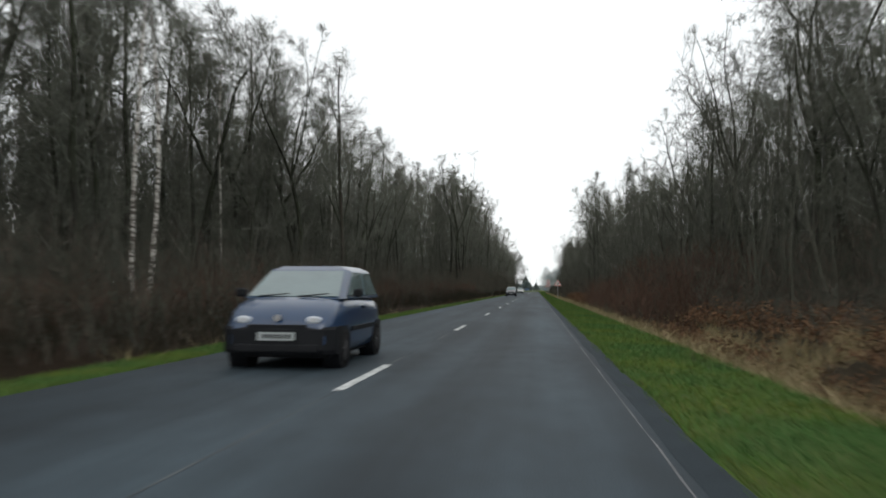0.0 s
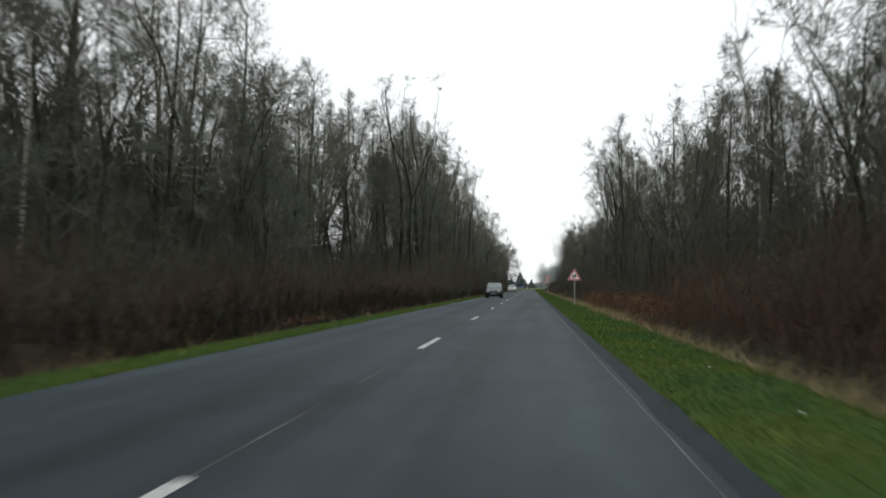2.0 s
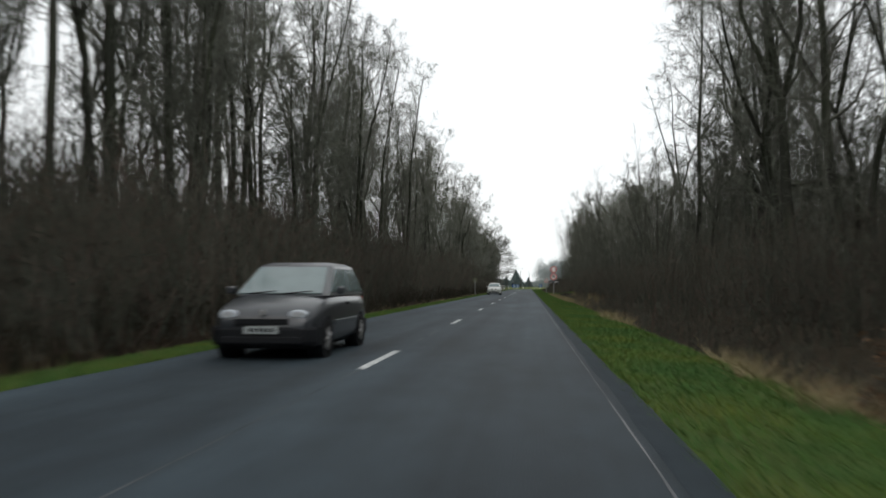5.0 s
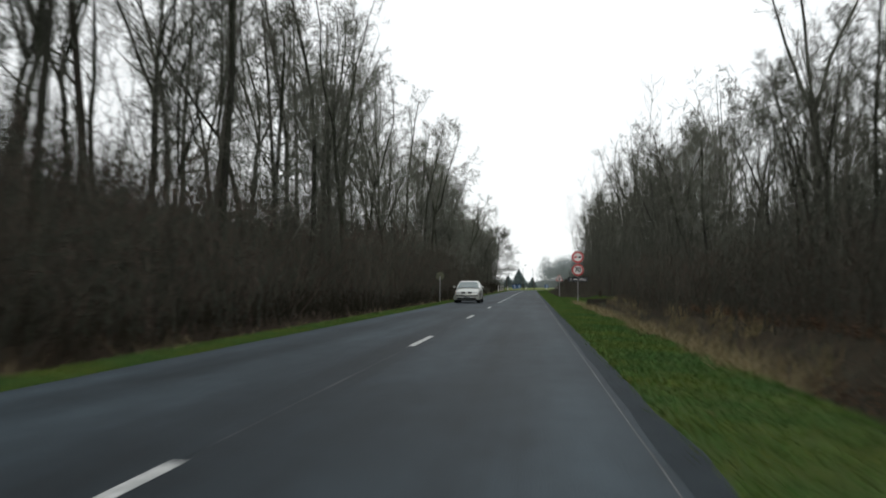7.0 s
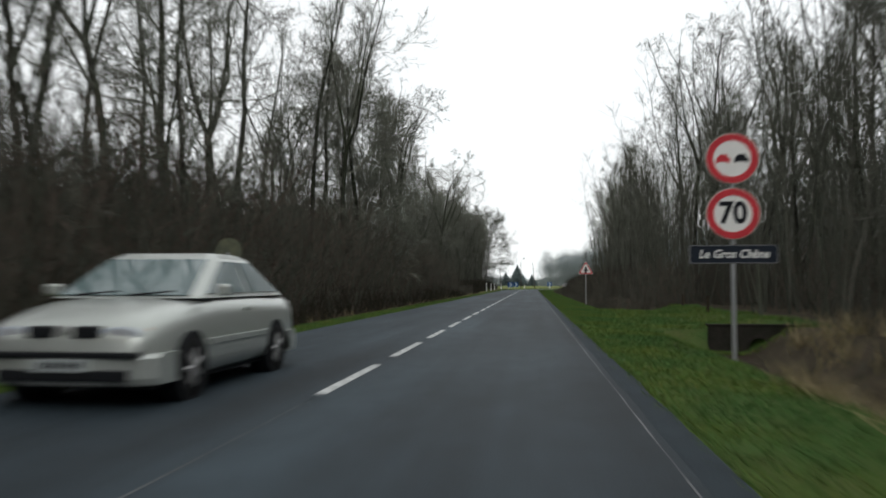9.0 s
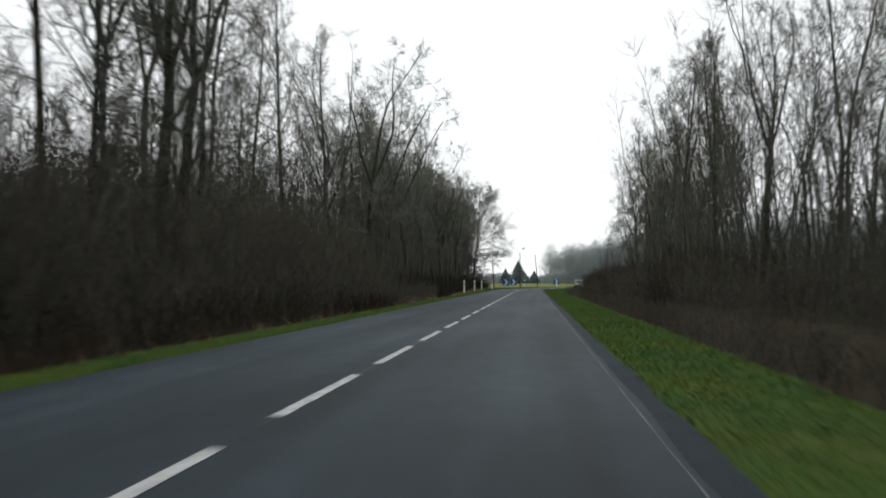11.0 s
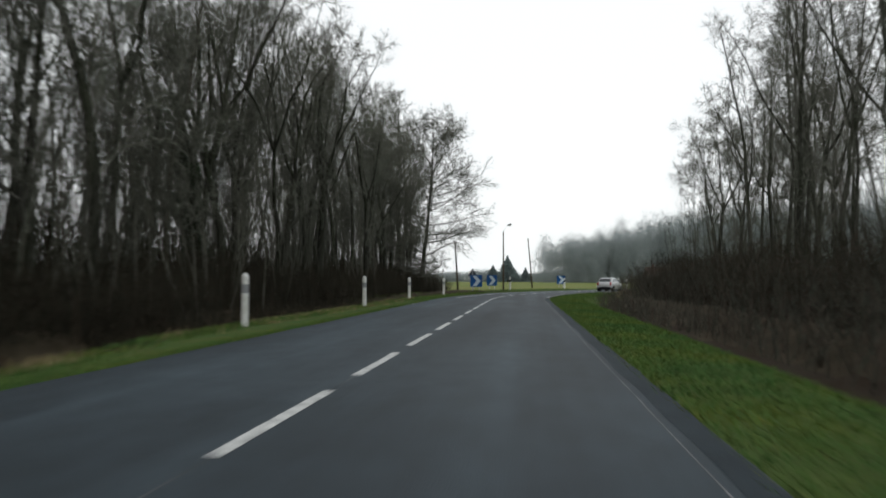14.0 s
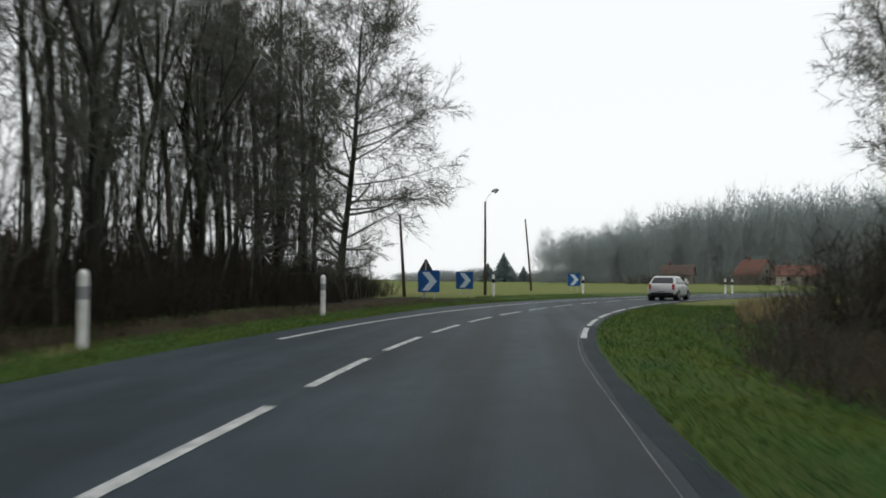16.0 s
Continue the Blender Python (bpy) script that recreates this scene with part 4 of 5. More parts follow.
for x, y, k in ((-6.6, 388, 0.30), (-7.2, 394, 0.36), (-8.0, 399, 0.34), (-9.5, 403, 0.42)):
    stuff("coppice", POLES[int(y) % 3], "thin slanting shrub stems at the wood's end", "saplings", pose(x, y - 3, ground_z(x, y)) @ Matrix.Diagonal((0.32, 0.6, k, 1)))
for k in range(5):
    stuff("far_wood", WOODS[k % 3], "low bushes beyond the field, paled by haze put into their colour", "wood", pose(-62 + 17 * k, 752 + 6 * (k % 2), 0) @ Matrix.Diagonal((1, 0.5, 0.32 + 0.08 * (k % 3), 1)))
for x, y, k in ((54, 538, 1.1), (58, 545, 1.4), (65, 548, 1.3), (47, 572, 1.5), (43, 580, 1.2), (77, 540, 1.5), (36, 560, 0.8), (69, 541, 0.7)):
    stuff("undergrowth", THICKET[x % 3], "brown leafless hedge bushes near the houses", "bushes", pose(x, y, 0, 0, 0, 70) @ Matrix.Diagonal((1.6, 1.0, k, 1)))

# ---- signs, posts, poles ----


def circle(r, n=40, cx=0.0, cz=0.0):
    return [(cx + r * math.cos(2 * math.pi * k / n), cz + r * math.sin(2 * math.pi * k / n)) for k in range(n)]


def rounded(corners, r, n=5):
    """An outline with its corners rounded."""
    out = []
    for i, c in enumerate(corners):
        c = Vector(c)
        a, b = (Vector(corners[i - 1]) - c).normalized(), (Vector(corners[(i + 1) % len(corners)]) - c).normalized()
        half = a.angle(b) / 2
        reach = r / math.tan(half)
        p, q, mid = c + a * reach, c + b * reach, c + (a + b).normalized() * (r / math.sin(half))
        for k in range(n):
            v = (p.lerp(q, k / (n - 1)) - mid).normalized() * r + mid
            out.append((v.x, v.y))
    return out


def border(outer, inner, y0, y1):
    """A flat frame between two outlines of as many points."""
    g, k = Shape(), len(outer)
    g.v += [(x, y, z) for o, y in ((outer, y0), (inner, y0), (outer, y1), (inner, y1)) for x, z in o]
    for i in range(k):
        j = (i + 1) % k
        g.f += [(i, j, k + j, k + i), (2 * k + i, 3 * k + i, 3 * k + j, 2 * k + j), (i, 2 * k + i, 2 * k + j, j), (k + i, k + j, 3 * k + j, 3 * k + i)]
    return g


def lettering(name, words, size, x, y, z, mat, parent, slant=0.0, stretch=1.0, weight=0.02):
    cu = bpy.data.curves.new("words", "FONT")
    cu.body, cu.size, cu.extrude, cu.align_x, cu.align_y, cu.shear = words, size, 0.003, "CENTER", "CENTER", slant
    cu.resolution_u = 3
    cu.offset = size * weight
    carrier = new("words", cu)
    me = bpy.data.meshes.new_from_object(carrier.evaluated_get(bpy.context.evaluated_depsgraph_get()))
    bpy.data.objects.remove(carrier)
    me.transform(pose(x, y, z, 90) @ Matrix.Diagonal((stretch, 1, 1, 1)))
    me.materials.clear()
    me.materials.append(mat)
    ob = new(name, me)
    ob.parent = parent
    return ob


def mast(g, x, y, z0, z1, r=0.04):
    return g.tube([Vector((x, y, z0)), Vector((x, y, z1))], [r, r], 12, cap=True)


def disc_plate(name, parent, z, r, label):
    """A round red-bordered plate."""
    plate = part(name, Shape().prism(circle(r, 40, 0, z), -0.05, -0.03), SIGN_BACK, parent, label)
    part("face", Shape().prism(circle(r - 0.015, 40, 0, z), -0.056, -0.05), WHITE, plate)
    part("red_ring", border(circle(r - 0.02, 40, 0, z), circle(r * 0.70, 40, 0, z), -0.062, -0.056), RED, plate)
    return plate


def car_mark(x, z, w, mat, name, parent):
    o = [(-0.5, -0.34), (-0.34, -0.34), (-0.34, -0.24), (0.34, -0.24), (0.34, -0.34), (0.5, -0.34), (0.5, 0.06), (0.36, 0.1), (0.26, 0.32), (-0.26, 0.32), (-0.36, 0.1), (-0.5, 0.06)]
    part(name, Shape().prism([(x + a * w, z + b * w) for a, b in o], -0.062, -0.056), mat, parent)


def speed_sign():
    s = thing("speed_limit_sign", "red-ringed no-overtaking and 70 limit discs over a dark name plate", "road sign")
    s.matrix_world = pose(5.62, 223.0, ground_z(5.62, 223.0), 0, 0, -4)
    base = -s.matrix_world.translation.z
    part("post", mast(Shape(), 0, 0, -0.4, base + 3.6), STEEL, s, "grey galvanised post")
    a = disc_plate("no_overtaking_disc", s, base + 3.31, 0.45, "white disc with red ring, red and black cars")
    car_mark(-0.15, base + 3.31, 0.23, RED, "red_car_mark", a)
    car_mark(0.15, base + 3.31, 0.23, BLACK, "black_car_mark", a)
    b = disc_plate("limit_disc", s, base + 2.35, 0.455, "white disc with red ring and number 70")
    lettering("number", "70", 0.52, 0, -0.056, base + 2.35, BLACK, b, 0, 0.9, 0.035)
    p = part("name_plate", Shape().prism(rounded([(-0.73, base + 1.49), (0.73, base + 1.49), (0.73, base + 1.81), (-0.73, base + 1.81)], 0.03), -0.055, -0.03), NAVY, s, "black plate with slanted white lettering", bevel=0.004)
    o, i = rounded([(-0.725, base + 1.495), (0.725, base + 1.495), (0.725, base + 1.805), (-0.725, base + 1.805)], 0.03), rounded([(-0.718, base + 1.502), (0.718, base + 1.502), (0.718, base + 1.798), (-0.718, base + 1.798)], 0.025)
    part("plate_border", border(o, i, -0.059, -0.055), STEEL, p)
    lettering("name", "Le Gros Chêne", 0.20, 0, -0.058, base + 1.65, WHITE, p, 0.25, 0.92)
    for z in (3.30, 2.32, 1.65):
        part("clamp", Shape().box(-0.07, -0.03, base + z - 0.03, 0.07, 0.05, base + z + 0.03), STEEL, s)


speed_sign()


def triangle_sign(x, y, mid, side, kind, label, turn=0):
    s = thing("warning_sign", label, "road sign")
    g = ground_z(x, y)
    s.matrix_world = pose(x, y, g, 0, 0, turn)
    m = mid - g
    tri = lambda k: rounded([(-side / 2 * k, m - side * 0.289 * k), (side / 2 * k, m - side * 0.289 * k), (0, m + side * 0.577 * k)], 0.05 * side)  # noqa: E731
    part("post", mast(Shape(), 0, 0, -0.4, m + side * 0.4, 0.035), STEEL, s, "grey galvanised post")
    # A sign turned away takes the plate colour with shade put in.
    plate = part("plate", Shape().prism(tri(1.0), -0.055, -0.035), SIGN_BACKLIT if abs(turn) > 90 else SIGN_BACK, s, "three-cornered metal plate")
    part("white_edge", Shape().prism(tri(0.985), -0.060, -0.055), WHITE, plate)
    part("red_border", border(tri(0.93), tri(0.72), -0.066, -0.060), RED, plate)
    k = side
    if kind == "bends":
        o = [(-0.115, -0.17), (-0.055, -0.17), (-0.055, 0.02), (0.075, -0.07), (0.115, -0.04), (0.115, 0.12), (0.15, 0.12), (0.085, 0.2), (0.02, 0.12), (0.055, 0.12), (0.055, 0.03), (-0.075, 0.12), (-0.115, 0.09)]
    else:
        o = [(-0.06, -0.2), (0.06, -0.2), (0.06, -0.05), (0.15, -0.05), (0.15, 0.0), (0.06, 0.03), (0.06, 0.1), (0.095, 0.1), (0, 0.24), (-0.095, 0.1), (-0.06, 0.1), (-0.06, 0.03), (-0.15, 0.0), (-0.15, -0.05), (-0.06, -0.05)]
    part("symbol", Shape().prism([(a * k, m - 0.02 + b * k) for a, b in o], -0.066, -0.060), BLACK, plate)
    return s


triangle_sign(4.85, 99.6, 1.84, 0.95, "bends", "red-bordered triangle warning of double bend on steel post", -3)
triangle_sign(5.45, 258.4, 2.03, 0.95, "crossing", "red-bordered triangle warning of a crossing on steel post", -3)
triangle_sign(-3.35, 397.0, 1.78, 0.98, "crossing", "back of a triangular road sign, backlight shade put into its colour", 176)


def round_sign_back():
    s = thing("round_sign", "dull grey back of a round road sign on post", "road sign")
    x, y = -5.2, 227.5
    g = ground_z(x, y)
    s.matrix_world = pose(x, y, g, 0, 0, 180)
    part("post", mast(Shape(), 0, 0, -0.3, 1.9 - g, 0.035), STEEL, s)
    plate = disc_plate("disc", s, 1.92 - g, 0.34, "round plate seen from its weathered back")
    plate.data.materials[0] = SIGN_DULL


round_sign_back()


def delineator(name, label, x, y, dark):
    d = thing(name, label, "marker post", "posts beside the road")
    d.matrix_world = pose(x, y, ground_z(x, y), 0, 0, random.Random(int(x * 7 + y)).uniform(-8, 8))
    g = Shape()
    pts = [Vector((0, 0, z)) for z in (-0.3, 1.24, 1.30, 1.35)]
    g.tube(pts, [0.088, 0.084, 0.068, 0.015], 16, cap=True)
    part("body", g, POST_WHITE, d, soft=False)
    band = Shape().tube([Vector((0, 0, 0.84 if dark else 0.84)), Vector((0, 0, 1.08 if dark else 1.06))], [0.0895, 0.0885], 16, cap=True)
    part("band", band, BLACK if dark else BAND_GREY, d, "black reflector band" if dark else "grey reflector band")
    return d


for x, y in ((-4.95, 335.1), (-5.02, 350.3), (-5.06, 364.2), (-4.25, 377.0)):
    delineator("delineator_post", "white plastic delineator post with grey band on the verge", x, y, False)
for x, y in ((0.4, 400.0), (6.6, 411.5), (14.2, 423.0), (13.5, 408.8), (20.1, 425.0), (20.8, 425.4), (34.4, 454.8)):
    delineator("bend_post", "white marker post with black band outside the bend", x, y, True)


def chevron(x, y, mid, turn):
    c = thing("chevron_sign", "blue panel with white chevron arrow marking the bend", "road sign", "chevron signs on the bend")
    g = ground_z(x, y)
    c.matrix_world = pose(x, y, g, 0, 0, turn)
    m = mid - g
    for dx in (-0.28, 0.28):
        part("post", mast(Shape(), dx, 0, -0.3, m + 0.4, 0.03), STEEL, c)
    p = part("panel", Shape().prism(rounded([(-0.58, m - 0.58), (0.58, m - 0.58), (0.58, m + 0.58), (-0.58, m + 0.58)], 0.06), -0.06, -0.035), BLUE, c)
    o = [(-0.36, -0.49), (0.02, -0.49), (0.43, 0.0), (0.02, 0.49), (-0.36, 0.49), (0.04, 0.0)]
    part("arrow", Shape().prism([(a, m + b) for a, b in o], -0.066, -0.06), ARROW, p, "white arrow pointing right")


chevron(-2.75, 393.5, 1.03, -3)
chevron(-1.7, 405.0, 1.08, -6)
chevron(6.9, 427.0, 1.15, -8)


def wooden_pole(x, y, top, dx, label):
    p = thing("wooden_pole", label, "utility pole", "poles beside the field")
    p.matrix_world = pose(x, y, ground_z(x, y))
    g = Shape().tube([Vector((0, 0, -0.5)), Vector((dx * 0.5, 0, top * 0.5)), Vector((dx, 0, top))], [0.11, 0.095, 0.07], 10, cap=True)
    part("shaft", g, POLE_WOOD, p, soft=True)
    part("cap", Shape().tube([Vector((dx, 0, top)), Vector((dx, 0, top + 0.05))], [0.072, 0.05], 10, cap=True), STEEL, p)
    return p


lamp = wooden_pole(-0.55, 409.5, 6.75, 0.0, "brown wooden pole carrying a street lamp on thin arm")
part("arm", Shape().tube([Vector((0, 0, 6.5)), Vector((0.12, 0, 7.0)), Vector((0.42, 0, 7.42)), Vector((0.62, 0, 7.5))], [0.014, 0.014, 0.013, 0.013], 6), STEEL, lamp)
lamp_head = part("lamp_head", Shape().tube([Vector((0.45, 0, 7.47)), Vector((0.58, 0, 7.54)), Vector((0.85, 0, 7.60)), Vector((1.0, 0, 7.60))], [0.05, 0.11, 0.12, 0.04], 8, cap=True), BAND_GREY, lamp, "grey lamp housing")
part("lens", Shape().tube([Vector((0.6, 0, 7.45)), Vector((0.75, 0, 7.41)), Vector((0.9, 0, 7.50))], [0.03, 0.08, 0.03], 8, cap=True), WHITE, lamp_head)
wooden_pole(3.0, 430.0, 7.0, -0.62, "leaning bare wooden pole at the field's edge")
wooden_pole(-5.15, 401.0, 5.15, -0.35, "leaning wooden pole among the last roadside trees")
wooden_pole(52.0, 520.0, 7.0, 0.1, "far wooden pole near the houses")

# ---- culvert, stakes and litter beside the ditch ----
cul = thing("culvert_headwall", "dark stone headwall with a drain pipe, ditch shadow put into its colour", "culvert")
cul.matrix_world = pose(8.05, 230.6, 0)
outer = [(1.25 * max(-1, min(1, 1.5 * math.cos(2 * math.pi * k / 32))), -0.47 + 0.52 * max(-1, min(1, 1.5 * math.sin(2 * math.pi * k / 32)))) for k in range(32)]
part("headwall", border(outer, circle(0.30, 32, 0, -0.52), -0.12, 0.12), CULVERT_STONE, cul)
part("pipe", border(circle(0.31, 32, 0, -0.52), circle(0.25, 32, 0, -0.52), -0.18, 1.2), CULVERT_STONE, cul)
part("coping", Shape().box(-1.3, -0.15, 0.04, 1.3, 0.15, 0.09), CULVERT_STONE, cul, "coping in the same shade-darkened stone", bevel=0.02)


def stake(x, y, h, r, mat, label):
    s = thing("wooden_stake", label, "stake")
    s.matrix_world = pose(x, y, ground_z(x, y), 3, -4, 20)
    part("shaft", Shape().tube([Vector((0, 0, -0.2)), Vector((0.01, 0, h * 0.6)), Vector((0.03, 0.01, h))], [r, r * 0.95, r * 0.8], 8, cap=True), mat, s)


stake(8.7, 239.6, 0.65, 0.06, WOOD_DARK, "short dark wooden stake beside the ditch crossing")
stake(9.2, 247.2, 0.6, 0.07, WOOD_DARK, "short dark wooden stake beside the ditch crossing")
stake(7.6, 250.5, 0.55, 0.03, BARK_PALE, "pale broken stick standing in the undergrowth")


def litter(x, y, size, mat, label):
    rng, g = random.Random(int(x * 50 + y)), bmesh.new()
    bmesh.ops.create_icosphere(g, subdivisions=2, radius=size)
    for v in g.verts:
        v.co *= rng.uniform(0.6, 1.15)
        v.co.z *= 0.45
    me = bpy.data.meshes.new("litter")
    g.to_mesh(me)
    g.free()
    me.materials.append(mat)
    ob = new("litter", me)
    ob.matrix_world = pose(x, y, ground_z(x, y) + size * 0.2, 10, 5, 40)
    tagged(ob, label, "litter")


for x, y in ((-5.7, 326.7), (-5.1, 327.9), (-4.6, 320.4)):
    stake(x, y, 0.95, 0.022, WOOD_DARK, "thin dark stake standing on the grass verge")
litter(4.66, 58.7, 0.045, WHITE, "small crumpled white scrap lying on the grass")
litter(4.58, 54.3, 0.04, WHITE, "small crumpled white scrap lying on the grass")
litter(3.76, 75.8, 0.045, STRAW, "pale brown scrap lying on the grass verge")
litter(4.96, 159.4, 0.055, WHITE, "pale crumpled paper lying on the grass")
litter(3.89, 170.5, 0.05, STRAW, "yellowish clump lying on the grass verge")

# ---- houses beyond the field ----


def house(x, y, turn, wide, long, eaves, ridge, wall_mat, roof_mat, label):
    h = thing("house", label, "house", "houses beyond the field")
    h.matrix_world = pose(x, y, 0, 0, 0, turn)
    w = wide / 2
    part("wall", Shape().prism([(-w, -0.3), (w, -0.3), (w, eaves), (0, ridge), (-w, eaves)], 0, long), wall_mat, h)
    k = (ridge - eaves) / w
    o = w + 0.4
    roof = part("roof", Shape().prism([(-o, eaves - 0.4 * k + 0.02), (0, ridge + 0.02), (o, eaves - 0.4 * k + 0.02), (o, eaves - 0.4 * k + 0.2), (0, ridge + 0.22), (-o, eaves - 0.4 * k + 0.2)], -0.35, long + 0.35), roof_mat, h)
    part("chimney", Shape().box(-0.35, long * 0.7, ridge - 0.5, 0.35, long * 0.7 + 0.6, ridge + 1.0), ROOF_RED, roof)
    for cx, cz in ((-w * 0.5, 1.5), (w * 0.5, 1.5), (0, eaves + 0.6)):
        win = part("window", Shape().box(cx - 0.5, -0.05, cz - 0.55, cx + 0.5, 0.02, cz + 0.55), BAND_GREY, h)
        part("pane", Shape().box(cx - 0.42, -0.06, cz - 0.47, cx + 0.42, -0.045, cz + 0.47), BLACK, win)
    for cy in (long * 0.3, long * 0.7):
        for side in (-1, 1):
            win = part("window", Shape().box(side * w - 0.05, cy - 0.5, 1.0, side * w + 0.05, cy + 0.5, 2.1), BAND_GREY, h)
            part("pane", Shape().box(side * w - 0.06, cy - 0.42, 1.08, side * w + 0.06, cy + 0.42, 2.02), BLACK, win)
    part("door", Shape().box(-0.45, -0.06, 0, 0.45, 0.02, 2.05), WOOD_DARK, h)


house(-62.5, 444, 25, 9.0, 11, 2.9, 6.4, RENDER_GREY, ROOF_DARK, "grey-brown gabled house half hidden behind bare trees")
house(71.0, 545, 66, 6.5, 9.5, 2.4, 4.6, RENDER_CREAM, ROOF_RED, "low cream rendered house with red tiled roof")
house(62.0, 556, 30, 5.8, 8, 2.8, 6.2, RENDER_GREY, ROOF_RED, "red-roofed farmhouse beyond the field")
house(51.0, 588, 70, 6.0, 9, 2.8, 5.4, RENDER_GREY, ROOF_DARK, "distant brown farm building in front of the wood")

# ---- cars ----


def paint(name, colour, metal=0.0):
    m = material(name, colour, 0.32, metal=metal, vary=0.04, scale=3, fine=50, bump=0, spec=0.5)
    m.node_tree.nodes["Principled BSDF"].inputs["Coat Weight"].default_value = 0.5
    return m


# Pane colour raised to carry part of the sky's reflection.
GLASS = material("car_glass", (0.10, 0.145, 0.15), 0.05, vary=0.1, scale=3, fine=20, bump=0, spec=1.0)
DARK_GLASS = material("car_rear_glass", (0.03, 0.035, 0.038), 0.1, vary=0.1, scale=3, fine=20, bump=0, spec=0.25)
RUBBER = material("rubber", (0.018, 0.018, 0.018), 0.85, vary=0.2, scale=6, fine=40, bump=0.1)
PLATE = material("plate_pale", (0.34, 0.37, 0.37), 0.5, vary=0.1, scale=6, fine=40, bump=0)
TRIM = material("black_trim", (0.010, 0.011, 0.013), 0.6, vary=0.15, scale=5, fine=40, bump=0.05, spec=0.15)
ALLOY = material("wheel_metal", (0.38, 0.38, 0.38), 0.4, metal=0.7, vary=0.15, scale=6, fine=40, bump=0)
LAMP_CLEAR = material("lamp_glass", (0.45, 0.49, 0.54), 0.12, vary=0.05, scale=6, fine=40, bump=0, spec=0.6)
LAMP_BRIGHT = material("lamp_reflector", (0.85, 0.88, 0.92), 0.15, metal=0.6, vary=0.05, scale=6, fine=40, bump=0)
LAMP_RED = material("lamp_red", (0.35, 0.02, 0.02), 0.2, vary=0.1, scale=6, fine=40, bump=0, spec=0.5)
LAMP_AMBER = material("lamp_amber", (0.50, 0.20, 0.03), 0.2, vary=0.1, scale=6, fine=40, bump=0, spec=0.5)


def hull(stations):
    """A body from cross sections: place along, half width, underside, top. Rounded shoulders and sills."""
    g, rings = Shape(), []
    for y, w, z0, z1 in stations:
        h = z1 - z0
        half = [(0, z0), (w * 0.86, z0), (w * 0.965, z0 + 0.06 * h), (w, z0 + 0.22 * h), (w, z0 + 0.5 * h), (w * 0.985, z0 + 0.72 * h), (w * 0.94, z0 + 0.9 * h), (w * 0.84, z0 + 0.975 * h), (w * 0.5, z1 + 0.012), (0, z1 + 0.02)]
        ring = half + [(-x, z) for x, z in reversed(half[1:-1])]
        rings.append(list(range(len(g.v), len(g.v) + len(ring))))
        g.v += [(x, y, z) for x, z in ring]
    k = len(rings[0])
    for a, b in zip(rings, rings[1:]):
        g.f += [(a[i], b[i], b[(i + 1) % k], a[(i + 1) % k]) for i in range(k)]
    g.f += [tuple(rings[0]), tuple(reversed(rings[-1]))]
    return g


def cabin(rows):
    """Pillars and roof from level outlines: height, half width, rear and front ends."""
    g, rings = Shape(), []
    for z, w, yr, yf in rows:
        ring = [(-w * 0.9, yf - 0.0), (w * 0.9, yf - 0.0), (w, yf - 0.12), (w, yr + 0.12), (w * 0.9, yr), (-w * 0.9, yr), (-w, yr + 0.12), (-w, yf - 0.12)]
        rings.append(list(range(len(g.v), len(g.v) + 8)))
        g.v += [(x, y, z) for x, y in ring]
    for a, b in zip(rings, rings[1:]):
        g.f += [(a[(i + 1) % 8], a[i], b[i], b[(i + 1) % 8]) for i in range(8)]
    g.f.append(tuple(reversed(rings[-1])))
    return g


def pane(a, b, c, d, lift):
    """A thin pane with four corners, raised along its normal."""
    a, b, c, d = (Vector(v) for v in (a, b, c, d))
    n = (b - a).cross(d - a).normalized()
    g = Shape()
    g.v = [tuple(v + n * (lift - 0.012)) for v in (a, b, c, d)] + [tuple(v + n * lift) for v in (a, b, c, d)]
    g.f = [(4, 5, 6, 7), (3, 2, 1, 0), (0, 1, 5, 4), (1, 2, 6, 5), (2, 3, 7, 6), (3, 0, 4, 7)]
    return g


def wheel(parent, x, y, r, rim_mat):
    side = 1 if x > 0 else -1
    w = part("wheel", Shape().tube([Vector((x - side * 0.17, y, r)), Vector((x - side * 0.02, y, r))], [r * 0.6, r * 0.6], 20, cap=True), TRIM, parent)
    p = [Vector((x + side * k, y, r)) for k in (-0.19, -0.18, -0.15, -0.03, 0.0, 0.005)]
    part("tyre", Shape().tube(p, [r * 0.62, r * 0.9, r, r, r * 0.93, r * 0.66], 28), RUBBER, w, soft=True)
    rim = Shape().tube([Vector((x - side * 0.03, y, r)), Vector((x + side * 0.002, y, r))], [r * 0.64, r * 0.62], 24, cap=False)
    rim.tube([Vector((x - side * 0.02, y, r)), Vector((x + side * 0.012, y, r))], [r * 0.2, r * 0.16], 12, cap=True)
    for k in range(7):
        q = 2 * math.pi * k / 7
        c, s = math.cos(q), math.sin(q)
        rim.tube([Vector((x - side * 0.008, y + c * r * 0.12, r + s * r * 0.12)), Vector((x - side * 0.012, y + c * r * 0.62, r + s * r * 0.62))], [r * 0.1, r * 0.075], 5, cap=True)
    part("rim", rim, rim_mat, w)


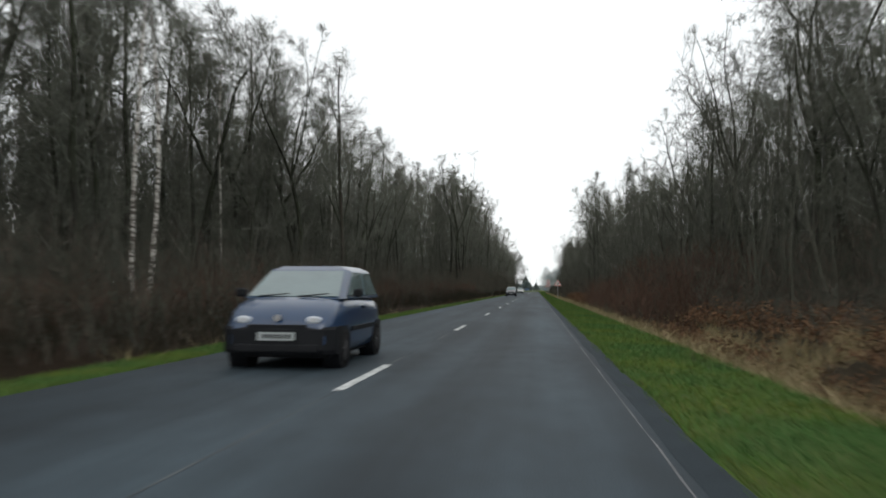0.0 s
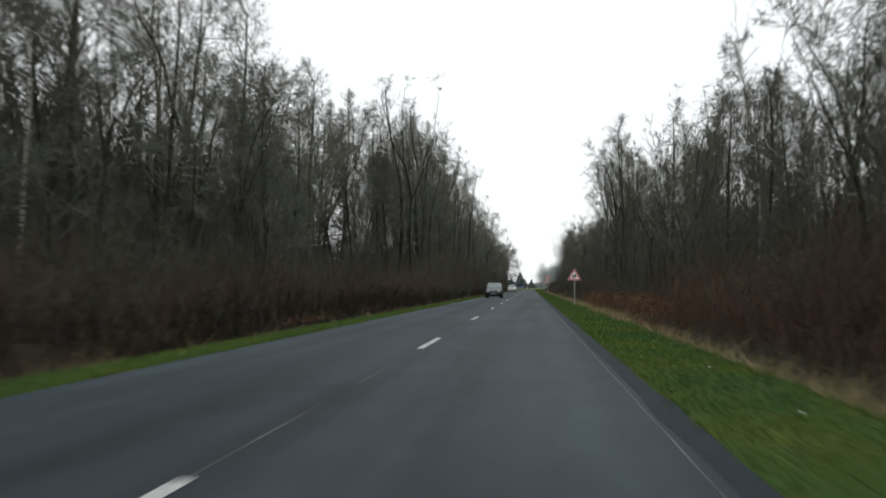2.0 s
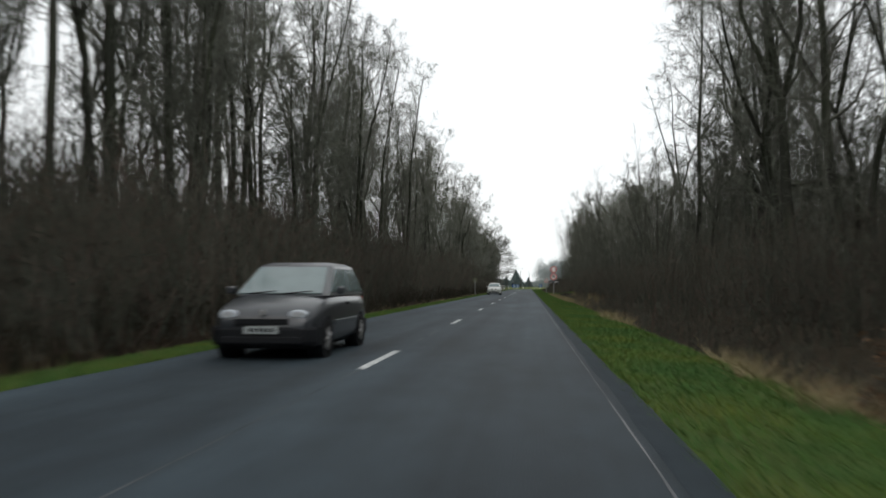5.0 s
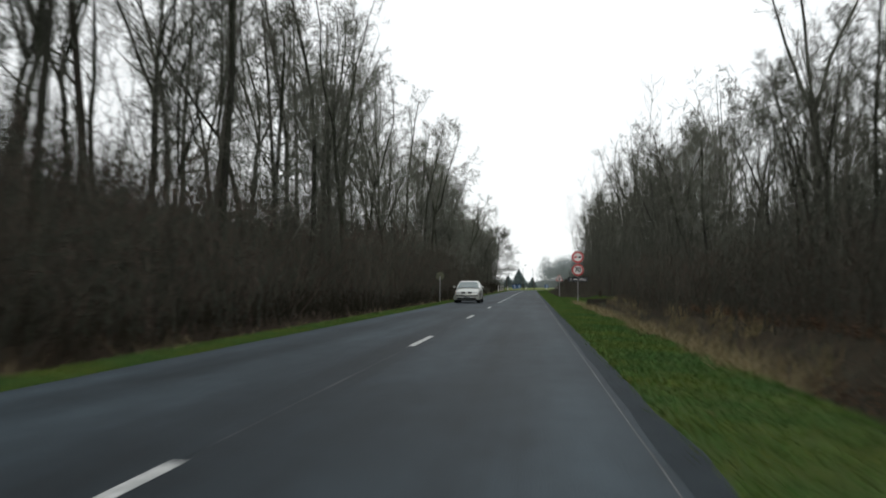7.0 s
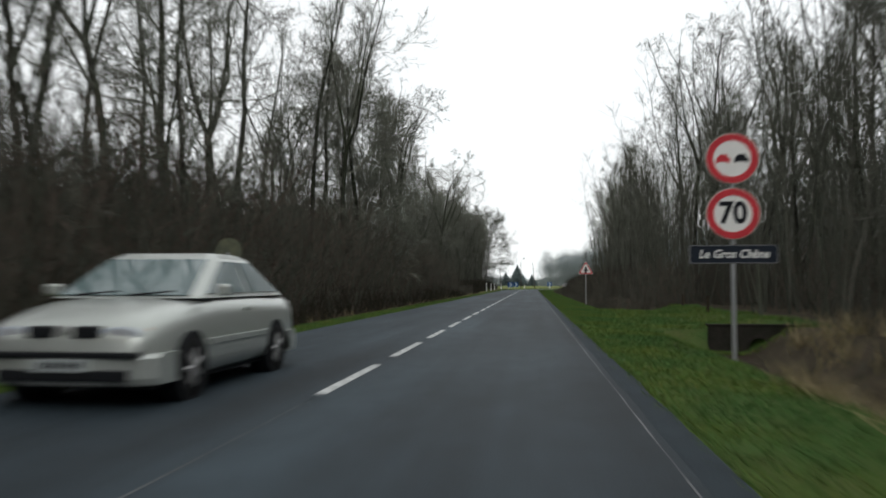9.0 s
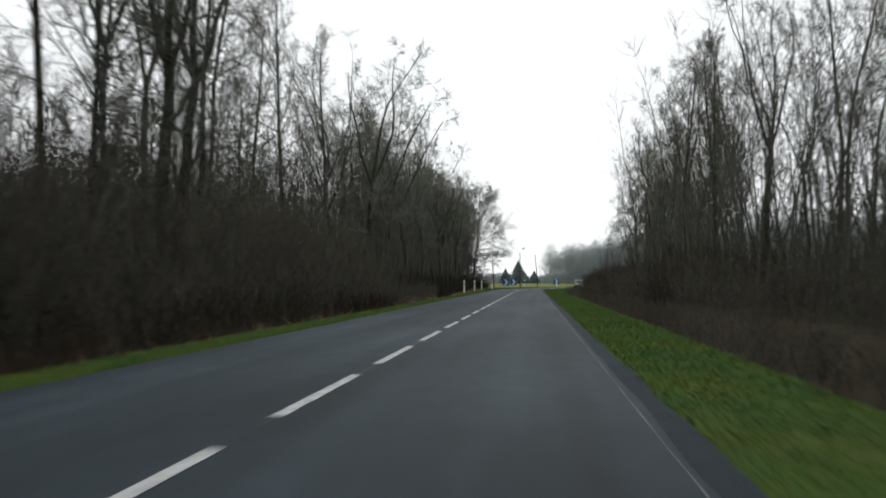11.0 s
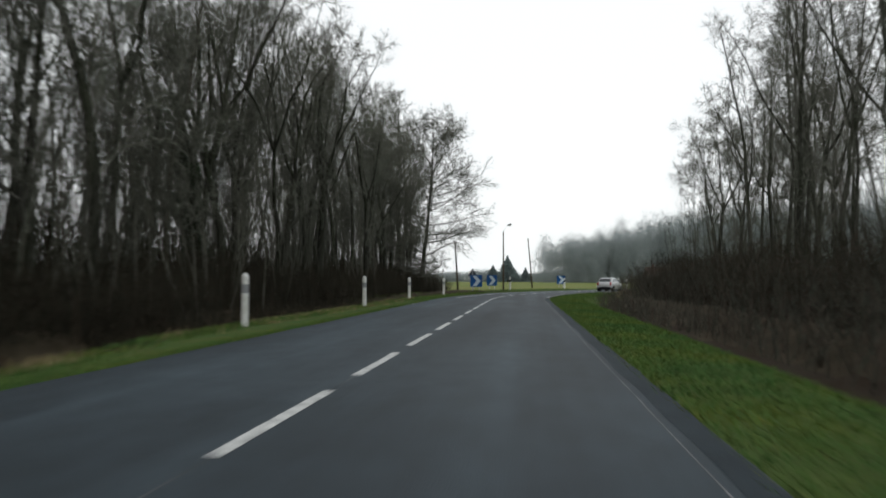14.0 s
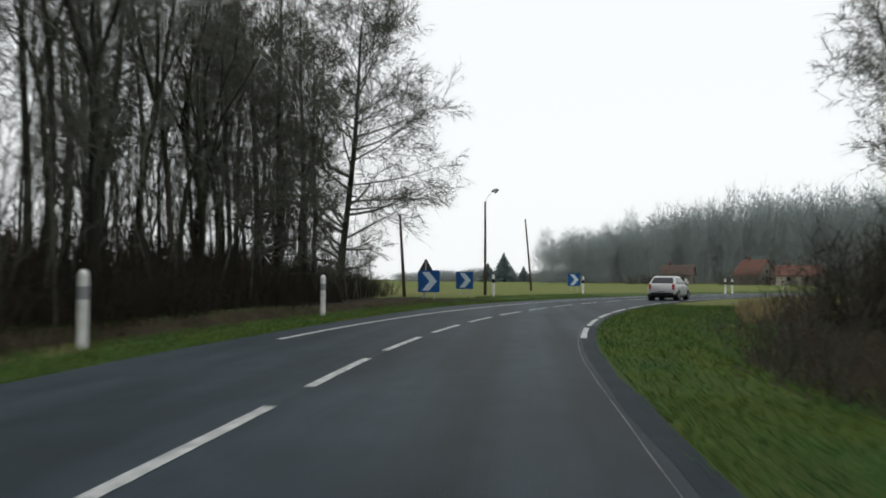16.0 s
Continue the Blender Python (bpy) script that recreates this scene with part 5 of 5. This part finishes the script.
def car(name, label, colour, length, width, stations, rows, wheels, radius, nose, tail, bumper_mat, plate_front, guard=0.50, amber=False, strip_mat=None, rim_mat=None, split_grille=False):
    """nose and tail: height of lamps, half distance, lamp size. The car faces +y of its own."""
    c = thing(name, label, "car")
    strip_mat, rim_mat = strip_mat or bumper_mat, rim_mat or ALLOY
    part("body", hull(stations), colour, c, soft=True)
    part("roof", cabin(rows), colour, c, "roof and window pillars", soft=False, bevel=0.035)
    (z0, w0, r0, f0), (z1, w1, r1, f1) = rows[0], rows[-2]
    lean = lambda t: (z0 + (z1 - z0) * t, w0 + (w1 - w0) * t, r0 + (r1 - r0) * t, f0 + (f1 - f0) * t)  # noqa: E731
    lo, hi = lean(0.05), lean(0.93)
    part("windscreen", pane((lo[1] * 0.9, lo[3], lo[0]), (-lo[1] * 0.9, lo[3], lo[0]), (-hi[1] * 0.9, hi[3], hi[0]), (hi[1] * 0.9, hi[3], hi[0]), 0.016), GLASS, c, "windscreen with the sky's reflection put into its colour")
    lo, hi = lean(0.12), lean(0.9)
    part("rear_window", pane((-lo[1] * 0.84, lo[2], lo[0]), (lo[1] * 0.84, lo[2], lo[0]), (hi[1] * 0.82, hi[2], hi[0]), (-hi[1] * 0.82, hi[2], hi[0]), 0.016), DARK_GLASS, c, "dark rear window")
    for side in (-1, 1):
        lo, hi = lean(0.1), lean(0.9)
        cut = 0.48
        spans = ((0.0, cut - 0.03), (cut + 0.03, 1.0))
        for a, b in spans:
            y = lambda row, t: row[2] + 0.2 + (row[3] - row[2] - 0.42) * t  # noqa: E731
            q = [(side * lo[1], y(lo, a), lo[0]), (side * lo[1], y(lo, b), lo[0]), (side * hi[1], y(hi, b), hi[0]), (side * hi[1], y(hi, a), hi[0])]
            part("side_window", pane(*(q if side > 0 else (q[1], q[0], q[3], q[2])), 0.016), GLASS, c)
        half = width / 2
        # lamps
        z, dx, lw, lh = nose
        yf = length / 2
        eye = [(side * dx + lw * math.cos(q) * (1.0 if q > math.pi else 0.96), z + lh * math.sin(q) * (1.0 if q > math.pi else 0.75)) for q in (2 * math.pi * k / 20 for k in range(20))]
        lamp_part = part("headlight", Shape().prism(eye, yf - 0.34, yf - 0.05), LAMP_CLEAR, c, "clear glass headlight", bevel=0.02)
        part("reflector", Shape().prism([(side * dx + (a - side * dx) * 0.55, z + (b - z) * 0.55) for a, b in eye], yf - 0.06, yf - 0.044), LAMP_BRIGHT, lamp_part)
        if amber:
            part("turn_light", Shape().box(side * (dx + lw) - 0.03, yf - 0.34, z - lh * 0.6, side * (dx + lw) + 0.04, yf - 0.16, z + lh * 0.6), LAMP_AMBER, c, bevel=0.02)
        z, dx, lw, lh = tail
        part("taillight", Shape().box(side * dx - lw / 2, -yf + 0.015, z - lh / 2, side * dx + lw / 2, -yf + 0.2, z + lh / 2), LAMP_RED, c, "red tail light", bevel=0.03)
        m = part("mirror", Shape().box(side * (half + 0.02) - 0.02, rows[0][3] - 0.38, z0 + 0.02, side * (half + 0.14) + 0.02 * side, rows[0][3] - 0.26, z0 + 0.15), strip_mat, c, "door mirror", bevel=0.03)
        part("mirror_glass", Shape().box(side * (half + 0.09) - 0.05, rows[0][3] - 0.386, z0 + 0.035, side * (half + 0.09) + 0.05, rows[0][3] - 0.378, z0 + 0.135), LAMP_CLEAR, m)
        for wy in wheels:
            part("wheel_arch", Shape().tube([Vector((side * (half - 0.25), wy, radius)), Vector((side * (half + 0.004), wy, radius))], [radius * 1.2, radius * 1.17], 24, cap=True), TRIM, c)
            wheel(c, side * (half + 0.006), wy, radius, rim_mat)
        part("side_strip", Shape().box(side * (half + 0.004) - 0.012, wheels[1] + radius * 1.25, 0.50, side * (half + 0.004) + 0.012, wheels[0] - radius * 1.25, 0.57), strip_mat, c, bevel=0.006)
        part("door_handle", Shape().box(side * (half - 0.005) - 0.02, -0.25, z0 - 0.16, side * (half - 0.005) + 0.02, -0.08, z0 - 0.12), bumper_mat, c, bevel=0.008)
    yf = length / 2
    for end, dark in ((1, True), (-1, False)):
        g = Shape()
        w = width / 2 + 0.008
        o = [(-w, -0.42), (-w * 0.98, -0.10), (-w * 0.8, 0.02), (-w * 0.4, 0.06), (0, 0.07), (w * 0.4, 0.06), (w * 0.8, 0.02), (w * 0.98, -0.10), (w, -0.42)]
        n = len(o)
        for z, k in ((0.22, -0.03), (0.28, 0.0), (guard - 0.04, 0.0), (guard, -0.03)):
            g.v += [(x, end * (yf + b - 0.045 + k), z) for x, b in o]
        for r in range(3):
            g.f += [(r * n + i, r * n + i + 1, (r + 1) * n + i + 1, (r + 1) * n + i) for i in range(n - 1)]
        g.f += [tuple(range(3 * n, 4 * n)), tuple(reversed(range(n)))]
        bar = part("bumper", g, bumper_mat, c, soft=False)
        part("air_intake", Shape().box(-w * 0.72, end * (yf + 0.0) - 0.02, 0.25, w * 0.72, end * (yf + 0.0) + 0.03, 0.36), TRIM, bar, "dark lower air slot", bevel=0.02)
        p = part("number_plate", Shape().box(-0.26, end * (yf + 0.03) - 0.015, plate_front - 0.055 if end > 0 else tail[0] - 0.32, 0.26, end * (yf + 0.03) + 0.015, plate_front + 0.055 if end > 0 else tail[0] - 0.21), PLATE, c, "pale plate with dark bars")
        z = plate_front if end > 0 else tail[0] - 0.265
        for k in range(6):
            part("bar", Shape().box(-0.21 + 0.07 * k, end * (yf + 0.045) - 0.004, z - 0.03, -0.165 + 0.07 * k, end * (yf + 0.045) + 0.004, z + 0.03), BLACK, p)
    if split_grille:
        for side in (-1, 1):
            part("grille", Shape().box(side * 0.22 - 0.13, yf - 0.16, nose[0] - 0.05, side * 0.22 + 0.13, yf + 0.0, nose[0] + 0.06), TRIM, c, "dark slotted half grille", bevel=0.02)
        part("bumper_strip", Shape().box(-width * 0.42, yf - 0.05, 0.46, width * 0.42, yf + 0.035, 0.52), TRIM, c, "black bumper strip", bevel=0.015)
    else:
        part("grille", Shape().box(-0.42, yf - 0.10, nose[0] - 0.16, 0.42, yf + 0.012, nose[0] - 0.07), TRIM, c, "dark slotted grille", bevel=0.01)
    part("badge", Shape().prism(circle(0.045, 14, 0, nose[0] + 0.02), yf - 0.06, yf - 0.005), ALLOY, c)
    for k in (-1, 1):
        part("wiper", Shape().tube([Vector((0.30 * k + 0.2, f0 + 0.03, z0 + 0.03)), Vector((0.30 * k - 0.25, f0 - 0.02, z0 + 0.075))], [0.014, 0.008], 5, cap=True), TRIM, c)
    part("underbody", Shape().box(-width / 2 + 0.12, -yf + 0.25, 0.16, width / 2 - 0.12, yf - 0.25, 0.3), TRIM, c)
    return c


BLUE_PAINT = paint("blue_paint", (0.007, 0.032, 0.085))
STEEL_RIM = material("dull_rim", (0.06, 0.06, 0.062), 0.6, vary=0.2, scale=6, fine=40, bump=0)
SILVER_PAINT = paint("silver_paint", (0.43, 0.455, 0.43), 0.5)
WHITE_PAINT = paint("white_paint", (0.46, 0.47, 0.48), 0.15)

mini = car("small_hatchback", "blue one-box hatchback with black bumpers in the oncoming lane", BLUE_PAINT, 3.43, 1.62,
    [(-1.69, 0.66, 0.30, 0.86), (-1.60, 0.76, 0.24, 0.95), (-1.2, 0.80, 0.20, 0.99), (0.0, 0.81, 0.20, 1.02), (0.75, 0.81, 0.20, 1.02), (1.1, 0.80, 0.20, 0.97), (1.4, 0.78, 0.22, 0.87), (1.6, 0.74, 0.25, 0.74), (1.69, 0.66, 0.30, 0.60)],
    [(0.98, 0.765, -1.62, 1.03), (1.42, 0.64, -1.40, 0.16), (1.48, 0.52, -1.25, 0.0)],
    (1.08, -1.22), 0.28, (0.70, 0.50, 0.115, 0.062), (0.72, 0.58, 0.2, 0.32), TRIM, 0.47, 0.60, rim_mat=STEEL_RIM)
mini.matrix_world = pose(-1.36, 12.45, 0.0, 0, 0, 180)

sedan = car("sedan", "silver-beige four-door sedan driving in the oncoming lane", SILVER_PAINT, 4.45, 1.74,
    [(-2.2, 0.70, 0.32, 0.88), (-2.1, 0.80, 0.25, 0.96), (-1.6, 0.86, 0.20, 1.0), (-0.6, 0.87, 0.20, 1.02), (0.6, 0.87, 0.20, 1.01), (1.1, 0.86, 0.20, 0.98), (1.6, 0.84, 0.20, 0.91), (2.0, 0.80, 0.23, 0.82), (2.15, 0.75, 0.26, 0.73), (2.2, 0.68, 0.32, 0.63)],
    [(0.985, 0.80, -1.75, 1.18), (1.43, 0.63, -0.85, 0.30), (1.485, 0.53, -0.7, 0.15)],
    (1.38, -1.22), 0.31, (0.69, 0.52, 0.20, 0.075), (0.82, 0.54, 0.36, 0.18), SILVER_PAINT, 0.40, 0.50, amber=True, strip_mat=SILVER_PAINT, split_grille=True)
sedan.matrix_world = pose(-2.05, 217.75, 0.0, 0, 0, 180)

hatch = car("hatchback", "pale silver small hatchback with dark rear window on the bend", WHITE_PAINT, 3.75, 1.62,
    [(-1.85, 0.68, 0.32, 0.84), (-1.76, 0.77, 0.25, 0.93), (-1.3, 0.80, 0.20, 0.97), (0.0, 0.81, 0.20, 0.96), (0.8, 0.81, 0.20, 0.94), (1.3, 0.79, 0.20, 0.86), (1.65, 0.76, 0.22, 0.78), (1.8, 0.70, 0.26, 0.68), (1.85, 0.62, 0.30, 0.60)],
    [(0.91, 0.755, -1.76, 0.98), (1.31, 0.62, -1.25, 0.12), (1.365, 0.50, -1.05, -0.05)],
    (1.16, -1.22), 0.28, (0.64, 0.52, 0.14, 0.08), (0.76, 0.64, 0.15, 0.30), TRIM, 0.42, 0.46, strip_mat=WHITE_PAINT)
hatch.matrix_world = pose(10.55, 398.6, 0.0, 0, 0, -23)

GREY_PAINT = paint("grey_paint", (0.03, 0.034, 0.04), 0.2)
van = car("compact_car", "dark grey compact car with sloping windscreen in the oncoming lane", GREY_PAINT, 3.95, 1.68,
    [(-1.95, 0.70, 0.32, 0.90), (-1.86, 0.79, 0.25, 0.98), (-1.3, 0.83, 0.20, 1.01), (0.0, 0.84, 0.20, 1.02), (0.9, 0.84, 0.20, 1.0), (1.35, 0.82, 0.20, 0.92), (1.7, 0.79, 0.22, 0.82), (1.88, 0.73, 0.26, 0.71), (1.95, 0.66, 0.30, 0.62)],
    [(0.97, 0.79, -1.84, 1.12), (1.47, 0.65, -1.45, 0.25), (1.53, 0.53, -1.25, 0.08)],
    (1.24, -1.26), 0.30, (0.70, 0.54, 0.15, 0.085), (0.78, 0.66, 0.15, 0.30), TRIM, 0.46, 0.50, strip_mat=GREY_PAINT)
van.matrix_world = pose(-1.75, 128.8, 0.0, 0, 0, 180)
